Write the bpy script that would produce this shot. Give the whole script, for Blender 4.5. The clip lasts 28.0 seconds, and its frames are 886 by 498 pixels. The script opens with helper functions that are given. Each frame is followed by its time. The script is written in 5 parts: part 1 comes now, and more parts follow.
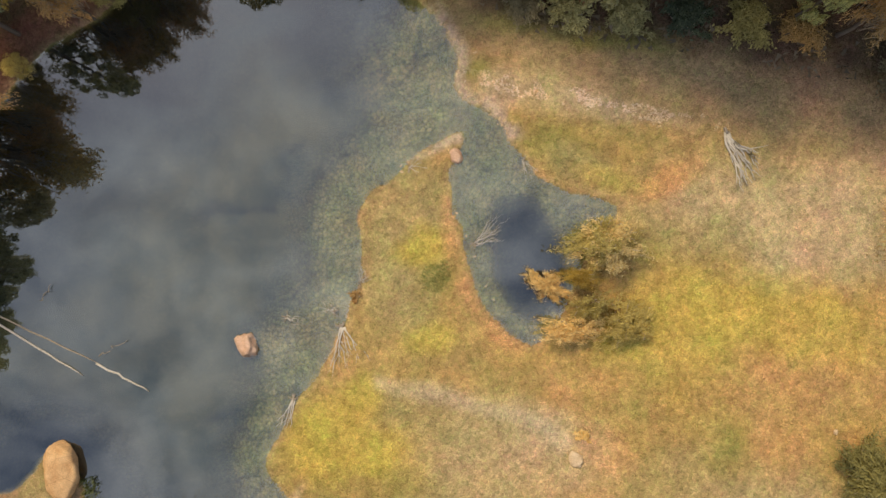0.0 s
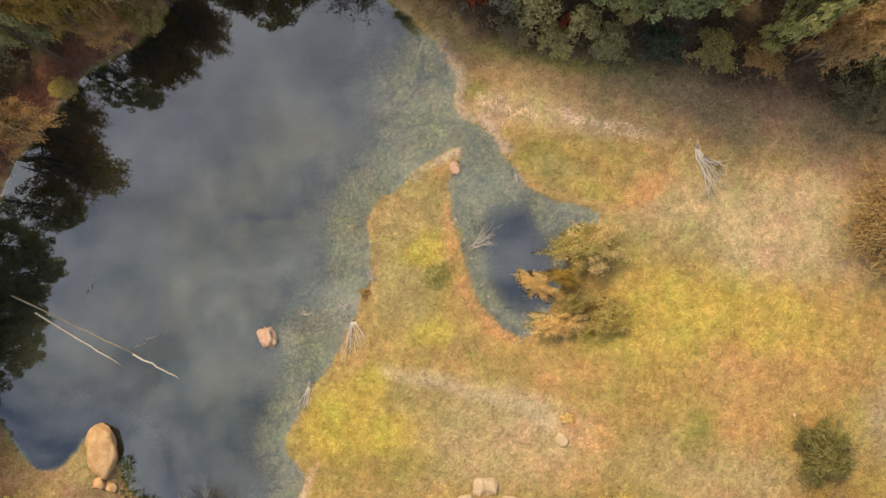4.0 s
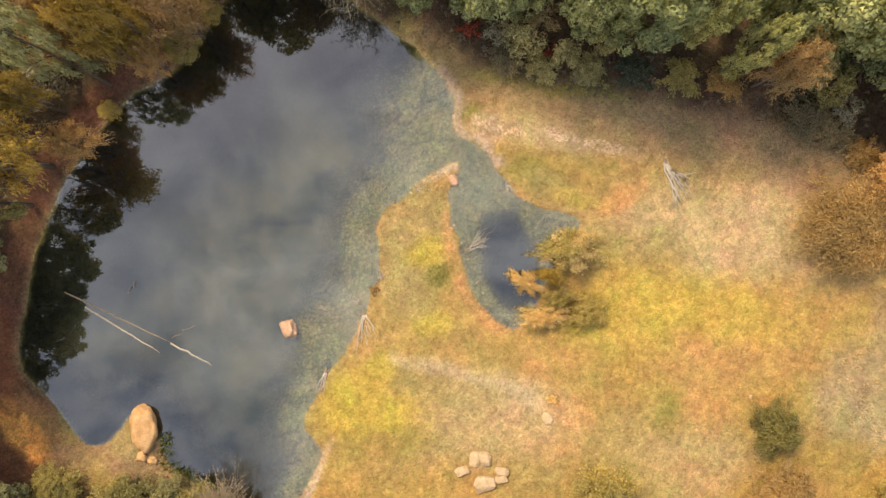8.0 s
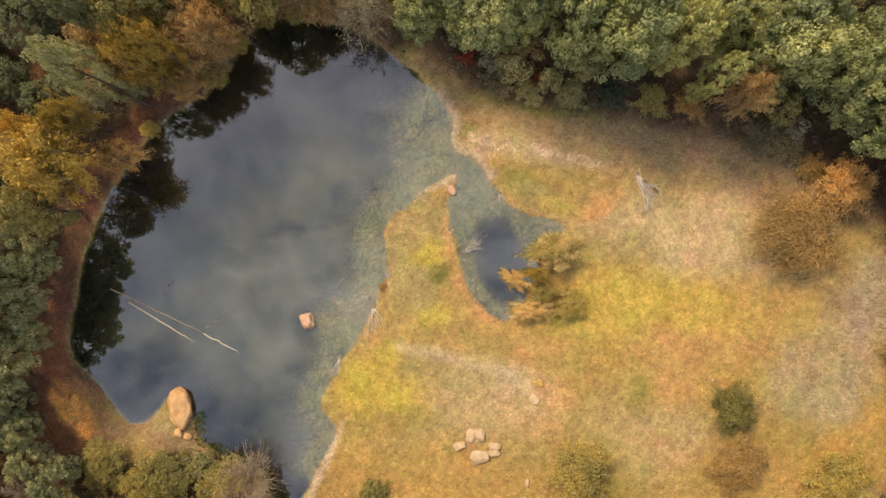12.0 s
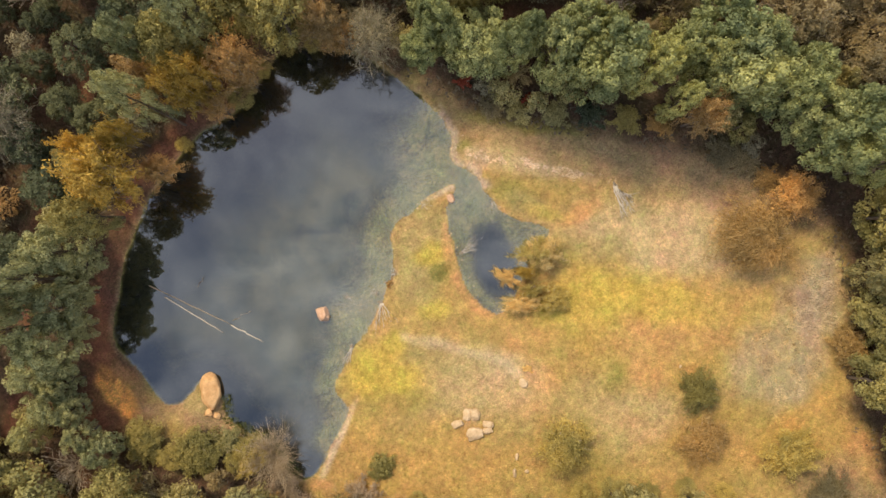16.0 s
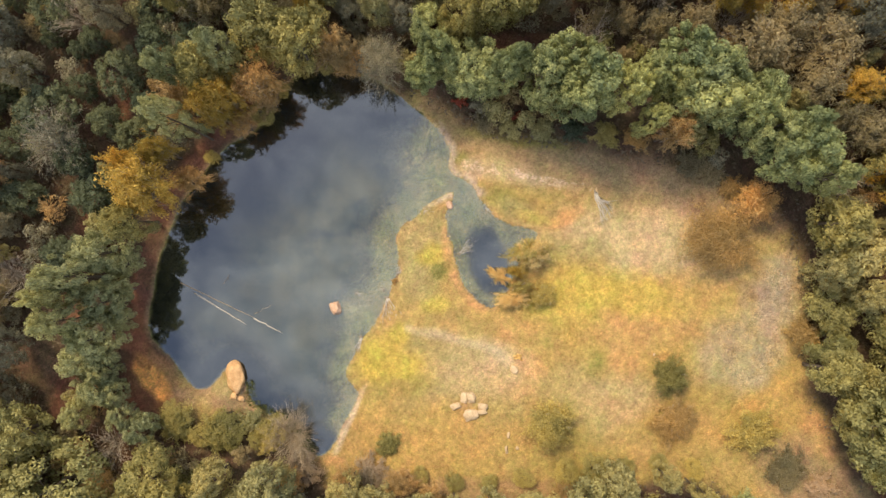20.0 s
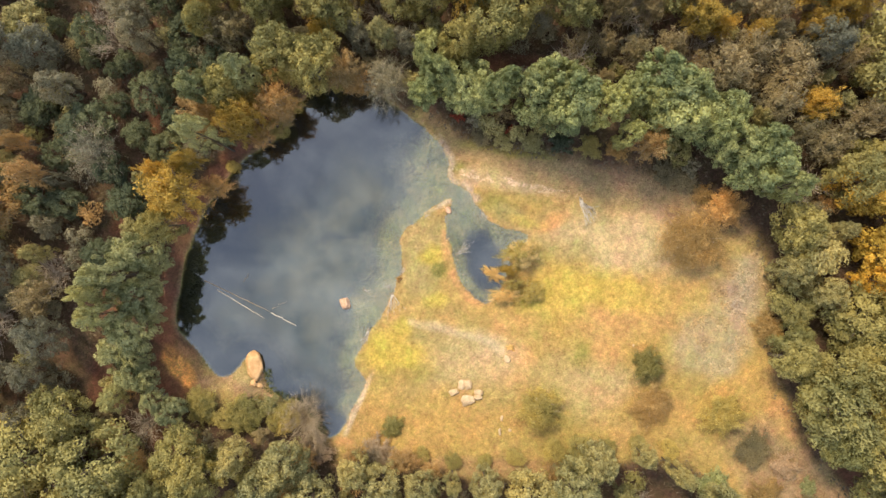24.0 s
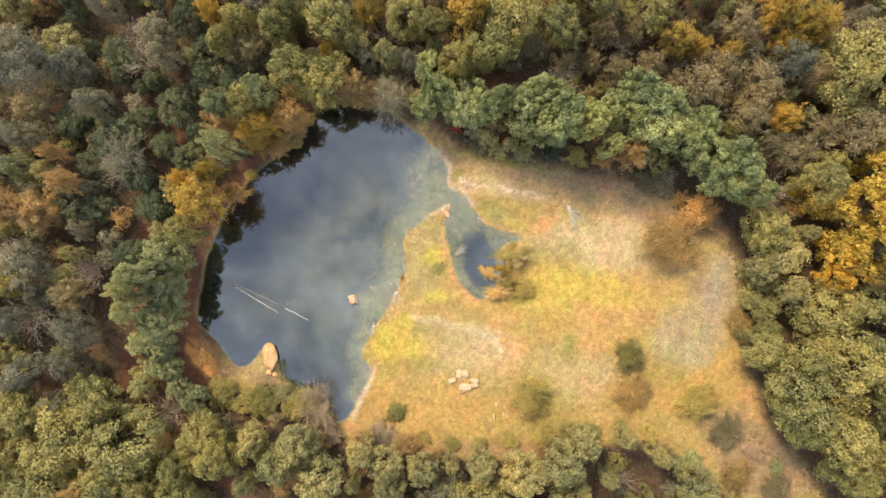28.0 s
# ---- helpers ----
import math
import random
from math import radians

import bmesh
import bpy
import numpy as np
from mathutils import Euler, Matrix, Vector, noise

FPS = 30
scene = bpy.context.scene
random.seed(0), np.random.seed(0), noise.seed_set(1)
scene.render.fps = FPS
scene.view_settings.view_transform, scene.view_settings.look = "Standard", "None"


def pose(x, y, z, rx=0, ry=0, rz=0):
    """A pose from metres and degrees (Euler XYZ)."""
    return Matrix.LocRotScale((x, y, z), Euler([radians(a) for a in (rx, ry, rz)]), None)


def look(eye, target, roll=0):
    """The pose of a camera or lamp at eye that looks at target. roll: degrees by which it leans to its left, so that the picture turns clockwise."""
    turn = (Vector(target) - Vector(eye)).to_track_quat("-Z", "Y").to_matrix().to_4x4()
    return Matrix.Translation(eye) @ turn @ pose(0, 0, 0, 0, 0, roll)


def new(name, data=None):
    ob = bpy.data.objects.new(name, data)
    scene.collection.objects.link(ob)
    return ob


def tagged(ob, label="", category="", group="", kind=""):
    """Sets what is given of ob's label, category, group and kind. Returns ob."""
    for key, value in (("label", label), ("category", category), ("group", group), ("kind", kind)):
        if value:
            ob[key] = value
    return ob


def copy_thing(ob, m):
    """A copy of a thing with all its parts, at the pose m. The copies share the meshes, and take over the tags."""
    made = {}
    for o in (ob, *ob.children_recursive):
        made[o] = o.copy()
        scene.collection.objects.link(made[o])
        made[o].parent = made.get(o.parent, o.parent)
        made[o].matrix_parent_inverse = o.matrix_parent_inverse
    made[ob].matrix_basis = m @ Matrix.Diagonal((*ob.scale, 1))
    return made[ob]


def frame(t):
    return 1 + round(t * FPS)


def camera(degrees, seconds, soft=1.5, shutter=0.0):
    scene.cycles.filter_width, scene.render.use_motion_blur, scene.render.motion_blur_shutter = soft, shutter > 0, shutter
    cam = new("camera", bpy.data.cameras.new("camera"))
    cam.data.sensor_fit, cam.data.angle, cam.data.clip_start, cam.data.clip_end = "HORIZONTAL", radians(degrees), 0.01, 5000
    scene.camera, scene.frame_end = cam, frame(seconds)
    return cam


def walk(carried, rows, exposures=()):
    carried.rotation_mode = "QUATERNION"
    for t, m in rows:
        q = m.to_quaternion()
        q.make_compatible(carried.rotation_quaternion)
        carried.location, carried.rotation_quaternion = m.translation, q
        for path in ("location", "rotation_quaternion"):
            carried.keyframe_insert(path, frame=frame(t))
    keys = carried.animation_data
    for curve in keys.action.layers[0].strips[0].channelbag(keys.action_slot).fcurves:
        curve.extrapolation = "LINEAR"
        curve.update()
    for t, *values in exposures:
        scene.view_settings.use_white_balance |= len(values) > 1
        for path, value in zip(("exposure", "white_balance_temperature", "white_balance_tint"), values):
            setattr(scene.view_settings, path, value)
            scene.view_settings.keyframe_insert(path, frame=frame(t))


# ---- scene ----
# The camera hangs straight over the pond, looks down and climbs.
cam = camera(57.4, 28.0, soft=1.45)
# seconds, east, north, height
ROWS = [
    (0.0, -0.137, -0.858, 43.132),
    (1.0, -0.143, -0.819, 44.073),
    (2.0, -0.148, -0.781, 45.270),
    (3.0, -0.152, -0.743, 46.644),
    (4.0, -0.155, -0.706, 48.141),
    (5.0, -0.157, -0.670, 49.727),
    (6.0, -0.158, -0.634, 51.378),
    (7.0, -0.159, -0.598, 53.085),
    (8.0, -0.158, -0.564, 54.842),
    (9.0, -0.157, -0.530, 56.648),
    (10.0, -0.154, -0.496, 58.503),
    (11.0, -0.151, -0.464, 60.409),
    (12.0, -0.147, -0.431, 62.366),
    (13.0, -0.142, -0.400, 64.372),
    (14.0, -0.136, -0.369, 66.422),
    (15.0, -0.130, -0.338, 68.510),
    (16.0, -0.122, -0.308, 70.628),
    (17.0, -0.114, -0.279, 72.763),
    (18.0, -0.104, -0.251, 74.907),
    (19.0, -0.094, -0.223, 77.045),
    (20.0, -0.083, -0.195, 79.169),
    (21.0, -0.071, -0.168, 81.269),
    (22.0, -0.058, -0.142, 83.340),
    (23.0, -0.044, -0.117, 85.381),
    (24.0, -0.029, -0.092, 87.394),
    (25.0, -0.014, -0.067, 89.392),
    (26.0, 0.003, -0.043, 91.392),
    (27.0, 0.020, -0.020, 93.420),
    (28.0, 0.038, 0.002, 95.512),
]
walk(cam, [(t, pose(x, y, z, 0, 0, 0)) for t, x, y, z in ROWS], exposures=[(0, -0.12, 6700, 12), (4, 0.01, 6850, 13), (9, 0.29, 7350, 16), (12, 0.06, 7350, 16), (17, 0.19, 6800, 13), (28, 0.55, 6550, 11)])

# ---- light: hazy sun from the north-west, sky with broken cloud ----
SUN_EL, SUN_AZ = 56.0, -36.0   # height above the horizon; degrees east of north
to_sun = Vector((math.sin(radians(SUN_AZ)) * math.cos(radians(SUN_EL)), math.cos(radians(SUN_AZ)) * math.cos(radians(SUN_EL)), math.sin(radians(SUN_EL))))
sun = new("sun", bpy.data.lights.new("sun", "SUN"))
sun.data.energy, sun.data.angle, sun.data.color = 2.98, radians(13.0), (1.0, 0.845, 0.575)
sun.matrix_basis = look(to_sun * 200, (0, 0, 0))

world = bpy.data.worlds.new("sky")
scene.world = world
world.use_nodes = True
wn, wl = world.node_tree.nodes, world.node_tree.links
wn.clear()
sky = wn.new("ShaderNodeTexSky")
sky.sky_type, sky.sun_disc = "NISHITA", False
sky.sun_elevation, sky.sun_rotation = radians(SUN_EL), radians(SUN_AZ)
coord = wn.new("ShaderNodeTexCoord")
puff = wn.new("ShaderNodeTexNoise")
puff.inputs["Scale"].default_value, puff.inputs["Detail"].default_value, puff.inputs["Roughness"].default_value = 8.0, 8.0, 0.62
puff.inputs["Distortion"].default_value = 0.4
wl.new(coord.outputs["Generated"], puff.inputs["Vector"])
cover = wn.new("ShaderNodeValToRGB")
cover.color_ramp.elements[0].position, cover.color_ramp.elements[1].position = 0.38, 0.65
wl.new(puff.outputs["Fac"], cover.inputs["Fac"])
mixc = wn.new("ShaderNodeMix")
mixc.data_type = "RGBA"
mixc.inputs["B"].default_value = (6.4, 7.0, 8.1, 1)
wl.new(cover.outputs["Color"], mixc.inputs["Factor"])
wl.new(sky.outputs["Color"], mixc.inputs["A"])
back = wn.new("ShaderNodeBackground")
back.inputs["Strength"].default_value = 0.16
wl.new(mixc.outputs["Result"], back.inputs["Color"])
wout = wn.new("ShaderNodeOutputWorld")
wl.new(back.outputs["Background"], wout.inputs["Surface"])


# ---- materials ----
class Nodes:
    """A short hand for node trees."""
    def __init__(self, name):
        self.mat = bpy.data.materials.new(name)
        self.mat.use_nodes = True
        self.t = self.mat.node_tree
        self.t.nodes.clear()
        self.out = self.t.nodes.new("ShaderNodeOutputMaterial")

    def add(self, kind, **values):
        n = self.t.nodes.new(kind)
        for k, v in values.items():
            n.inputs[k.replace("_", " ")].default_value = v
        return n

    def link(self, a, b):
        self.t.links.new(a, b)

    def noise(self, scale, detail=3.0, rough=0.55, vector=None):
        n = self.add("ShaderNodeTexNoise", Scale=scale, Detail=detail, Roughness=rough)
        if vector is not None:
            self.link(vector, n.inputs["Vector"])
        return n.outputs["Fac"]

    def math(self, op, a, b, c=None):
        n = self.t.nodes.new("ShaderNodeMath")
        n.operation = op
        for i, v in enumerate((a, b, c)):
            if v is None:
                continue
            if isinstance(v, (int, float)):
                n.inputs[i].default_value = v
            else:
                self.link(v, n.inputs[i])
        return n.outputs[0]

    def ramp(self, fac, stops):
        n = self.t.nodes.new("ShaderNodeValToRGB")
        el = n.color_ramp.elements
        while len(el) < len(stops):
            el.new(0.5)
        for e, (p, c) in zip(el, stops):
            e.position, e.color = p, (*c, 1)
        self.link(fac, n.inputs["Fac"])
        return n.outputs["Color"]

    def mix(self, fac, a, b, how="MIX"):
        n = self.t.nodes.new("ShaderNodeMix")
        n.data_type, n.blend_type = "RGBA", how
        for key, v in (("Factor", fac), ("A", a), ("B", b)):
            if isinstance(v, (int, float)):
                n.inputs[key].default_value = v
            elif isinstance(v, tuple):
                n.inputs[key].default_value = (*v, 1)
            else:
                self.link(v, n.inputs[key])
        return n.outputs["Result"]

    def grey(self, v):
        """A grey colour from a value."""
        n = self.t.nodes.new("ShaderNodeCombineColor")
        for i in range(3):
            self.link(v, n.inputs[i])
        return n.outputs["Color"]

    def surface(self, colour, rough=0.8, bump=None, strength=0.3, distance=0.05, spec=0.3):
        p = self.add("ShaderNodeBsdfPrincipled", Roughness=rough)
        p.inputs["Specular IOR Level"].default_value = spec
        if isinstance(colour, tuple):
            p.inputs["Base Color"].default_value = (*colour, 1)
        else:
            self.link(colour, p.inputs["Base Color"])
        if bump is not None:
            b = self.add("ShaderNodeBump", Strength=strength, Distance=distance)
            self.link(bump, b.inputs["Height"])
            self.link(b.outputs["Normal"], p.inputs["Normal"])
        self.link(p.outputs["BSDF"], self.out.inputs["Surface"])
        return self.mat


def ground_material():
    n = Nodes("meadow_soil")
    pos = n.t.nodes.new("ShaderNodeNewGeometry").outputs["Position"]
    tone = n.t.nodes.new("ShaderNodeAttribute")
    tone.attribute_name = "tone"
    big, mid, fine = n.noise(0.45, 4, 0.6, pos), n.noise(2.6, 5, 0.65, pos), n.noise(16, 4, 0.7, pos)
    # clumps of plants a hand's width across, bent by a finer noise
    warp = n.add("ShaderNodeVectorMath")
    warp.operation = "MULTIPLY_ADD"
    wob = n.add("ShaderNodeTexNoise", Scale=5.0, Detail=2.0)
    n.link(pos, wob.inputs["Vector"])
    n.link(wob.outputs["Color"], warp.inputs[0])
    warp.inputs[1].default_value = (0.35, 0.35, 0.0)
    n.link(pos, warp.inputs[2])
    cell = n.add("ShaderNodeTexVoronoi", Scale=6.5)
    n.link(warp.outputs[0], cell.inputs["Vector"])
    part_c = n.t.nodes.new("ShaderNodeSeparateColor")
    n.link(cell.outputs["Color"], part_c.inputs[0])
    grain = n.noise(44, 2, 0.6, pos)
    v = n.math("MULTIPLY_ADD", mid, 0.75, 0.62)
    v = n.math("MULTIPLY", v, n.math("MULTIPLY_ADD", fine, 2.0, 0.0))
    v = n.math("MULTIPLY", v, n.math("MULTIPLY_ADD", grain, 1.4, 0.30))
    v = n.math("MULTIPLY", v, n.math("MULTIPLY_ADD", part_c.outputs[0], 0.46, 0.77))
    c = n.mix(1.0, tone.outputs["Color"], n.grey(v), "MULTIPLY")
    warm = n.ramp(big, [(0.35, (0.88, 1.0, 0.88)), (0.65, (1.10, 1.0, 0.97))])
    c = n.mix(1.0, c, warm, "MULTIPLY")
    hue = n.ramp(part_c.outputs[1], [(0.0, (0.94, 1.02, 0.90)), (0.5, (1.0, 1.0, 1.0)), (1.0, (1.06, 0.98, 1.03))])
    c = n.mix(1.0, c, hue, "MULTIPLY")
    height = n.math("ADD", n.math("ADD", mid, fine), n.math("MULTIPLY", cell.outputs["Distance"], -0.8))
    # clods of algae on the pond's bed, with dark cracks between them
    split = n.t.nodes.new("ShaderNodeSeparateXYZ")
    n.link(pos, split.inputs[0])
    wet = n.t.nodes.new("ShaderNodeMapRange")
    n.link(split.outputs["Z"], wet.inputs["Value"])
    wet.inputs["From Min"].default_value, wet.inputs["From Max"].default_value = -0.01, -0.07
    clod = n.add("ShaderNodeTexVoronoi", Scale=4.2)
    clod.feature = "DISTANCE_TO_EDGE"
    n.link(warp.outputs[0], clod.inputs["Vector"])
    crackle = n.ramp(clod.outputs["Distance"], [(0.0, (0.42, 0.46, 0.44)), (0.10, (0.95, 0.97, 0.95)), (0.35, (1.18, 1.15, 1.12))])
    c = n.mix(wet.outputs[0], c, n.mix(1.0, c, crackle, "MULTIPLY"))
    return n.surface(c, 0.95, height, 0.7, 0.11, 0.1)


def grass_material():
    n = Nodes("grass_blades")
    tone = n.t.nodes.new("ShaderNodeAttribute")
    tone.attribute_name = "tone"
    isl = n.t.nodes.new("ShaderNodeNewGeometry").outputs["Random Per Island"]
    c = n.mix(1.0, tone.outputs["Color"], n.ramp(isl, [(0.0, (0.85, 0.87, 0.85)), (0.5, (1.05, 1.05, 1.0)), (1.0, (1.25, 1.22, 1.15))]), "MULTIPLY")
    return n.surface(c, 0.8, spec=0.15)


def leaf_material(name, dark, light):
    """Leaves that differ from leaf to leaf, from clump to clump and from tree to tree."""
    n = Nodes(name)
    geo = n.t.nodes.new("ShaderNodeNewGeometry")
    info = n.t.nodes.new("ShaderNodeObjectInfo")
    pos = n.t.nodes.new("ShaderNodeTexCoord").outputs["Object"]
    patch = n.noise(0.8, 3, 0.6, pos)
    f = n.math("ADD", n.math("MULTIPLY", geo.outputs["Random Per Island"], 0.5), n.math("MULTIPLY", patch, 0.6))
    c = n.mix(n.math("SUBTRACT", f, 0.05), dark, light)
    tint = n.ramp(info.outputs["Random"], [(0.0, (0.80, 0.85, 0.86)), (0.5, (1.0, 1.0, 1.0)), (1.0, (1.16, 1.11, 1.0))])
    c = n.mix(1.0, c, tint, "MULTIPLY")
    place = n.noise(0.22, 2, 0.5, geo.outputs["Position"])
    c = n.mix(1.0, c, n.ramp(place, [(0.36, (0.90, 0.96, 1.00)), (0.5, (1.32, 1.32, 1.32)), (0.64, (1.56, 1.50, 1.40))]), "MULTIPLY")
    d = n.add("ShaderNodeBsdfPrincipled", Roughness=0.65)
    d.inputs["Specular IOR Level"].default_value = 0.25
    n.link(c, d.inputs["Base Color"])
    tr = n.add("ShaderNodeBsdfTranslucent")
    n.link(c, tr.inputs["Color"])
    m = n.add("ShaderNodeMixShader", Fac=0.28)
    n.link(d.outputs[0], m.inputs[1])
    n.link(tr.outputs[0], m.inputs[2])
    n.link(m.outputs[0], n.out.inputs["Surface"])
    return n.mat


def stone_material(name, a, b, scale=2.0):
    n = Nodes(name)
    pos = n.t.nodes.new("ShaderNodeTexCoord").outputs["Object"]
    big, fine = n.noise(scale, 5, 0.6, pos), n.noise(scale * 9, 5, 0.7, pos)
    c = n.mix(n.math("MULTIPLY_ADD", big, 2.4, -0.7), a, b)
    c = n.mix(1.0, c, n.ramp(fine, [(0.3, (0.7, 0.68, 0.66)), (0.6, (1.05, 1.05, 1.05))]), "MULTIPLY")
    crack = n.add("ShaderNodeTexVoronoi", Scale=scale * 0.45, Randomness=1.0)
    crack.feature = "DISTANCE_TO_EDGE"
    n.link(pos, crack.inputs["Vector"])
    c = n.mix(1.0, c, n.ramp(crack.outputs["Distance"], [(0.0, (0.84, 0.80, 0.77)), (0.025, (1.0, 1.0, 1.0))]), "MULTIPLY")
    return n.surface(c, 0.9, n.math("ADD", big, fine), 0.6, 0.08, 0.2)


def wood_material(name, a, b):
    n = Nodes(name)
    pos = n.t.nodes.new("ShaderNodeTexCoord").outputs["Object"]
    c = n.mix(n.noise(6.0, 4, 0.65, pos), a, b)
    return n.surface(c, 0.85, n.noise(25, 3, 0.6, pos), 0.5, 0.02, 0.2)


def water_material():
    """Murky pond water: mirrors the sky, lets the shallow bed show and hides the deep one. Its body colour darkens by
    the west shore to deepen the trees' reflections.
    """
    n = Nodes("pond_water")
    pos = n.t.nodes.new("ShaderNodeNewGeometry").outputs["Position"]
    murk, body_tone = n.t.nodes.new("ShaderNodeAttribute"), n.t.nodes.new("ShaderNodeAttribute")
    murk.attribute_name, body_tone.attribute_name = "murk", "body_tone"
    clear = n.add("ShaderNodeBsdfTransparent", Color=(0.86, 0.90, 0.80, 1))
    body = n.add("ShaderNodeBsdfDiffuse")
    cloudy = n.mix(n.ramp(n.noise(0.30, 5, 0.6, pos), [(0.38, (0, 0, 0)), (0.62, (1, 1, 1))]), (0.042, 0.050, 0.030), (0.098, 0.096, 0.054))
    # near-black end of the mix: the bank trees' dark reflection, put into the body colour
    n.link(n.mix(body_tone.outputs["Fac"], (0.008, 0.010, 0.010), cloudy), body.inputs["Color"])
    under = n.add("ShaderNodeMixShader")
    n.link(murk.outputs["Fac"], under.inputs[0])
    n.link(clear.outputs[0], under.inputs[1])
    n.link(body.outputs[0], under.inputs[2])
    gloss = n.add("ShaderNodeBsdfGlossy", Roughness=0.02, Color=(0.95, 0.97, 0.95, 1))
    b = n.add("ShaderNodeBump", Strength=0.015, Distance=0.05)
    n.link(n.noise(3.0, 3, 0.5, pos), b.inputs["Height"])
    n.link(b.outputs["Normal"], gloss.inputs["Normal"])
    m = n.add("ShaderNodeMixShader", Fac=0.156)
    n.link(under.outputs[0], m.inputs[1])
    n.link(gloss.outputs[0], m.inputs[2])
    n.link(m.outputs[0], n.out.inputs["Surface"])
    return n.mat


MAT = {
    "ground": ground_material(),
    "grass": grass_material(),
    "water": water_material(),
    "bark": wood_material("bark", (0.10, 0.075, 0.055), (0.22, 0.18, 0.14)),
    "deadwood": wood_material("bleached_wood", (0.42, 0.36, 0.29), (0.72, 0.65, 0.54)),
    "wetwood": wood_material("sunken_wood", (0.26, 0.20, 0.14), (0.46, 0.38, 0.28)),
    "dry_brush": wood_material("dry_brush", (0.44, 0.34, 0.22), (0.68, 0.55, 0.38)),
    "twig": wood_material("grey_twigs", (0.42, 0.34, 0.25), (0.64, 0.54, 0.41)),
    "boulder": stone_material("orange_sandstone", (0.64, 0.35, 0.15), (0.84, 0.55, 0.28)),
    "slab": stone_material("tan_sandstone", (0.58, 0.40, 0.22), (0.78, 0.60, 0.38)),
    "tip": stone_material("pink_sandstone", (0.58, 0.34, 0.21), (0.78, 0.54, 0.38)),
}
LEAF = {   # kind: dark and light leaf colours
    "bluegreen": ((0.085, 0.115, 0.060), (0.530, 0.520, 0.210)),
    "olive": ((0.128, 0.122, 0.060), (0.530, 0.460, 0.195)),
    "greyolive": ((0.108, 0.102, 0.070), (0.345, 0.312, 0.205)),
    "palegreen": ((0.120, 0.140, 0.068), (0.510, 0.480, 0.225)),
    "yellowgreen": ((0.125, 0.115, 0.046), (0.440, 0.385, 0.140)),
    "gold": ((0.180, 0.122, 0.030), (0.640, 0.420, 0.085)),
    "amber": ((0.290, 0.180, 0.030), (0.800, 0.540, 0.100)),
    "tan": ((0.235, 0.150, 0.062), (0.640, 0.405, 0.165)),
    "brown": ((0.130, 0.104, 0.056), (0.400, 0.318, 0.165)),
    # dark green, lowered further so the leaf colour holds the north-west wood's shade
    "darkgreen": ((0.036, 0.048, 0.032), (0.170, 0.185, 0.095)),
    "dry": ((0.190, 0.115, 0.045), (0.640, 0.420, 0.160)),
    "willow": ((0.300, 0.225, 0.090), (0.780, 0.590, 0.270)),
    "crimson": ((0.150, 0.030, 0.018), (0.420, 0.110, 0.060)),
    "reed": ((0.090, 0.088, 0.034), (0.250, 0.225, 0.080)),
    "bronze": ((0.165, 0.135, 0.048), (0.560, 0.450, 0.145)),
    "bracken": ((0.080, 0.064, 0.045), (0.200, 0.155, 0.100)),
    "heather": ((0.270, 0.195, 0.125), (0.560, 0.410, 0.270)),
}
for key, (dark, light) in LEAF.items():
    MAT["leaf_" + key] = leaf_material(key + "_leaves", dark, light)


# ---- mesh helpers ----
def mesh_from(name, verts, faces, material, smooth=False):
    me = bpy.data.meshes.new(name)
    me.from_pydata([tuple(map(float, v)) for v in verts], [], [tuple(map(int, f)) for f in faces])
    me.materials.append(material)
    if smooth:
        me.polygons.foreach_set("use_smooth", [True] * len(me.polygons))
    return me


def blades_mesh(name, corners, material):
    """A mesh of loose leaves or blades; corners: n x 3 or 4 x 3."""
    n, k = len(corners), corners.shape[1]
    me = bpy.data.meshes.new(name)
    me.vertices.add(k * n)
    me.vertices.foreach_set("co", np.asarray(corners, np.float32).ravel())
    me.loops.add(k * n)
    me.loops.foreach_set("vertex_index", np.arange(k * n, dtype=np.int32))
    me.polygons.add(n)
    me.polygons.foreach_set("loop_start", np.arange(0, k * n, k, dtype=np.int32))
    me.polygons.foreach_set("loop_total", np.full(n, k, np.int32))
    me.materials.append(material)
    me.update(calc_edges=True)
    return me


def part(name, me, parent, label=""):
    ob = new(name, me)
    ob.parent = parent
    return tagged(ob, label)


def unit(v):
    return v / np.maximum(np.linalg.norm(v, axis=-1, keepdims=True), 1e-9)


class Tubes:
    """Collects tapered tubes: trunks, limbs and twigs."""
    def __init__(self):
        self.v, self.f = [], []

    def add(self, points, radii, sides=5):
        pts = [Vector(p) for p in points]
        start = len(self.v)
        for i, p in enumerate(pts):
            way = (pts[min(i + 1, len(pts) - 1)] - pts[max(i - 1, 0)]).normalized()
            a = way.orthogonal().normalized()
            b = way.cross(a)
            for k in range(sides):
                u = 2 * math.pi * k / sides
                self.v.append(p + (a * math.cos(u) + b * math.sin(u)) * radii[i])
        for i in range(len(pts) - 1):
            for k in range(sides):
                j = (k + 1) % sides
                s = start + i * sides
                self.f.append((s + k, s + j, s + sides + j, s + sides + k))
        self.f.append(tuple(start + k for k in reversed(range(sides))))
        self.f.append(tuple(start + (len(pts) - 1) * sides + k for k in range(sides)))

    def mesh(self, name, material):
        return mesh_from(name, self.v, self.f, material, True)


def bent(rng, start, end, wobble, n=5):
    """Points of a crooked branch from start to end."""
    s, e = np.array(start, float), np.array(end, float)
    length = np.linalg.norm(e - s)
    return [s + (e - s) * i / (n - 1) + rng.normal(0, wobble * length, 3) * (0 < i < n - 1) for i in range(n)]


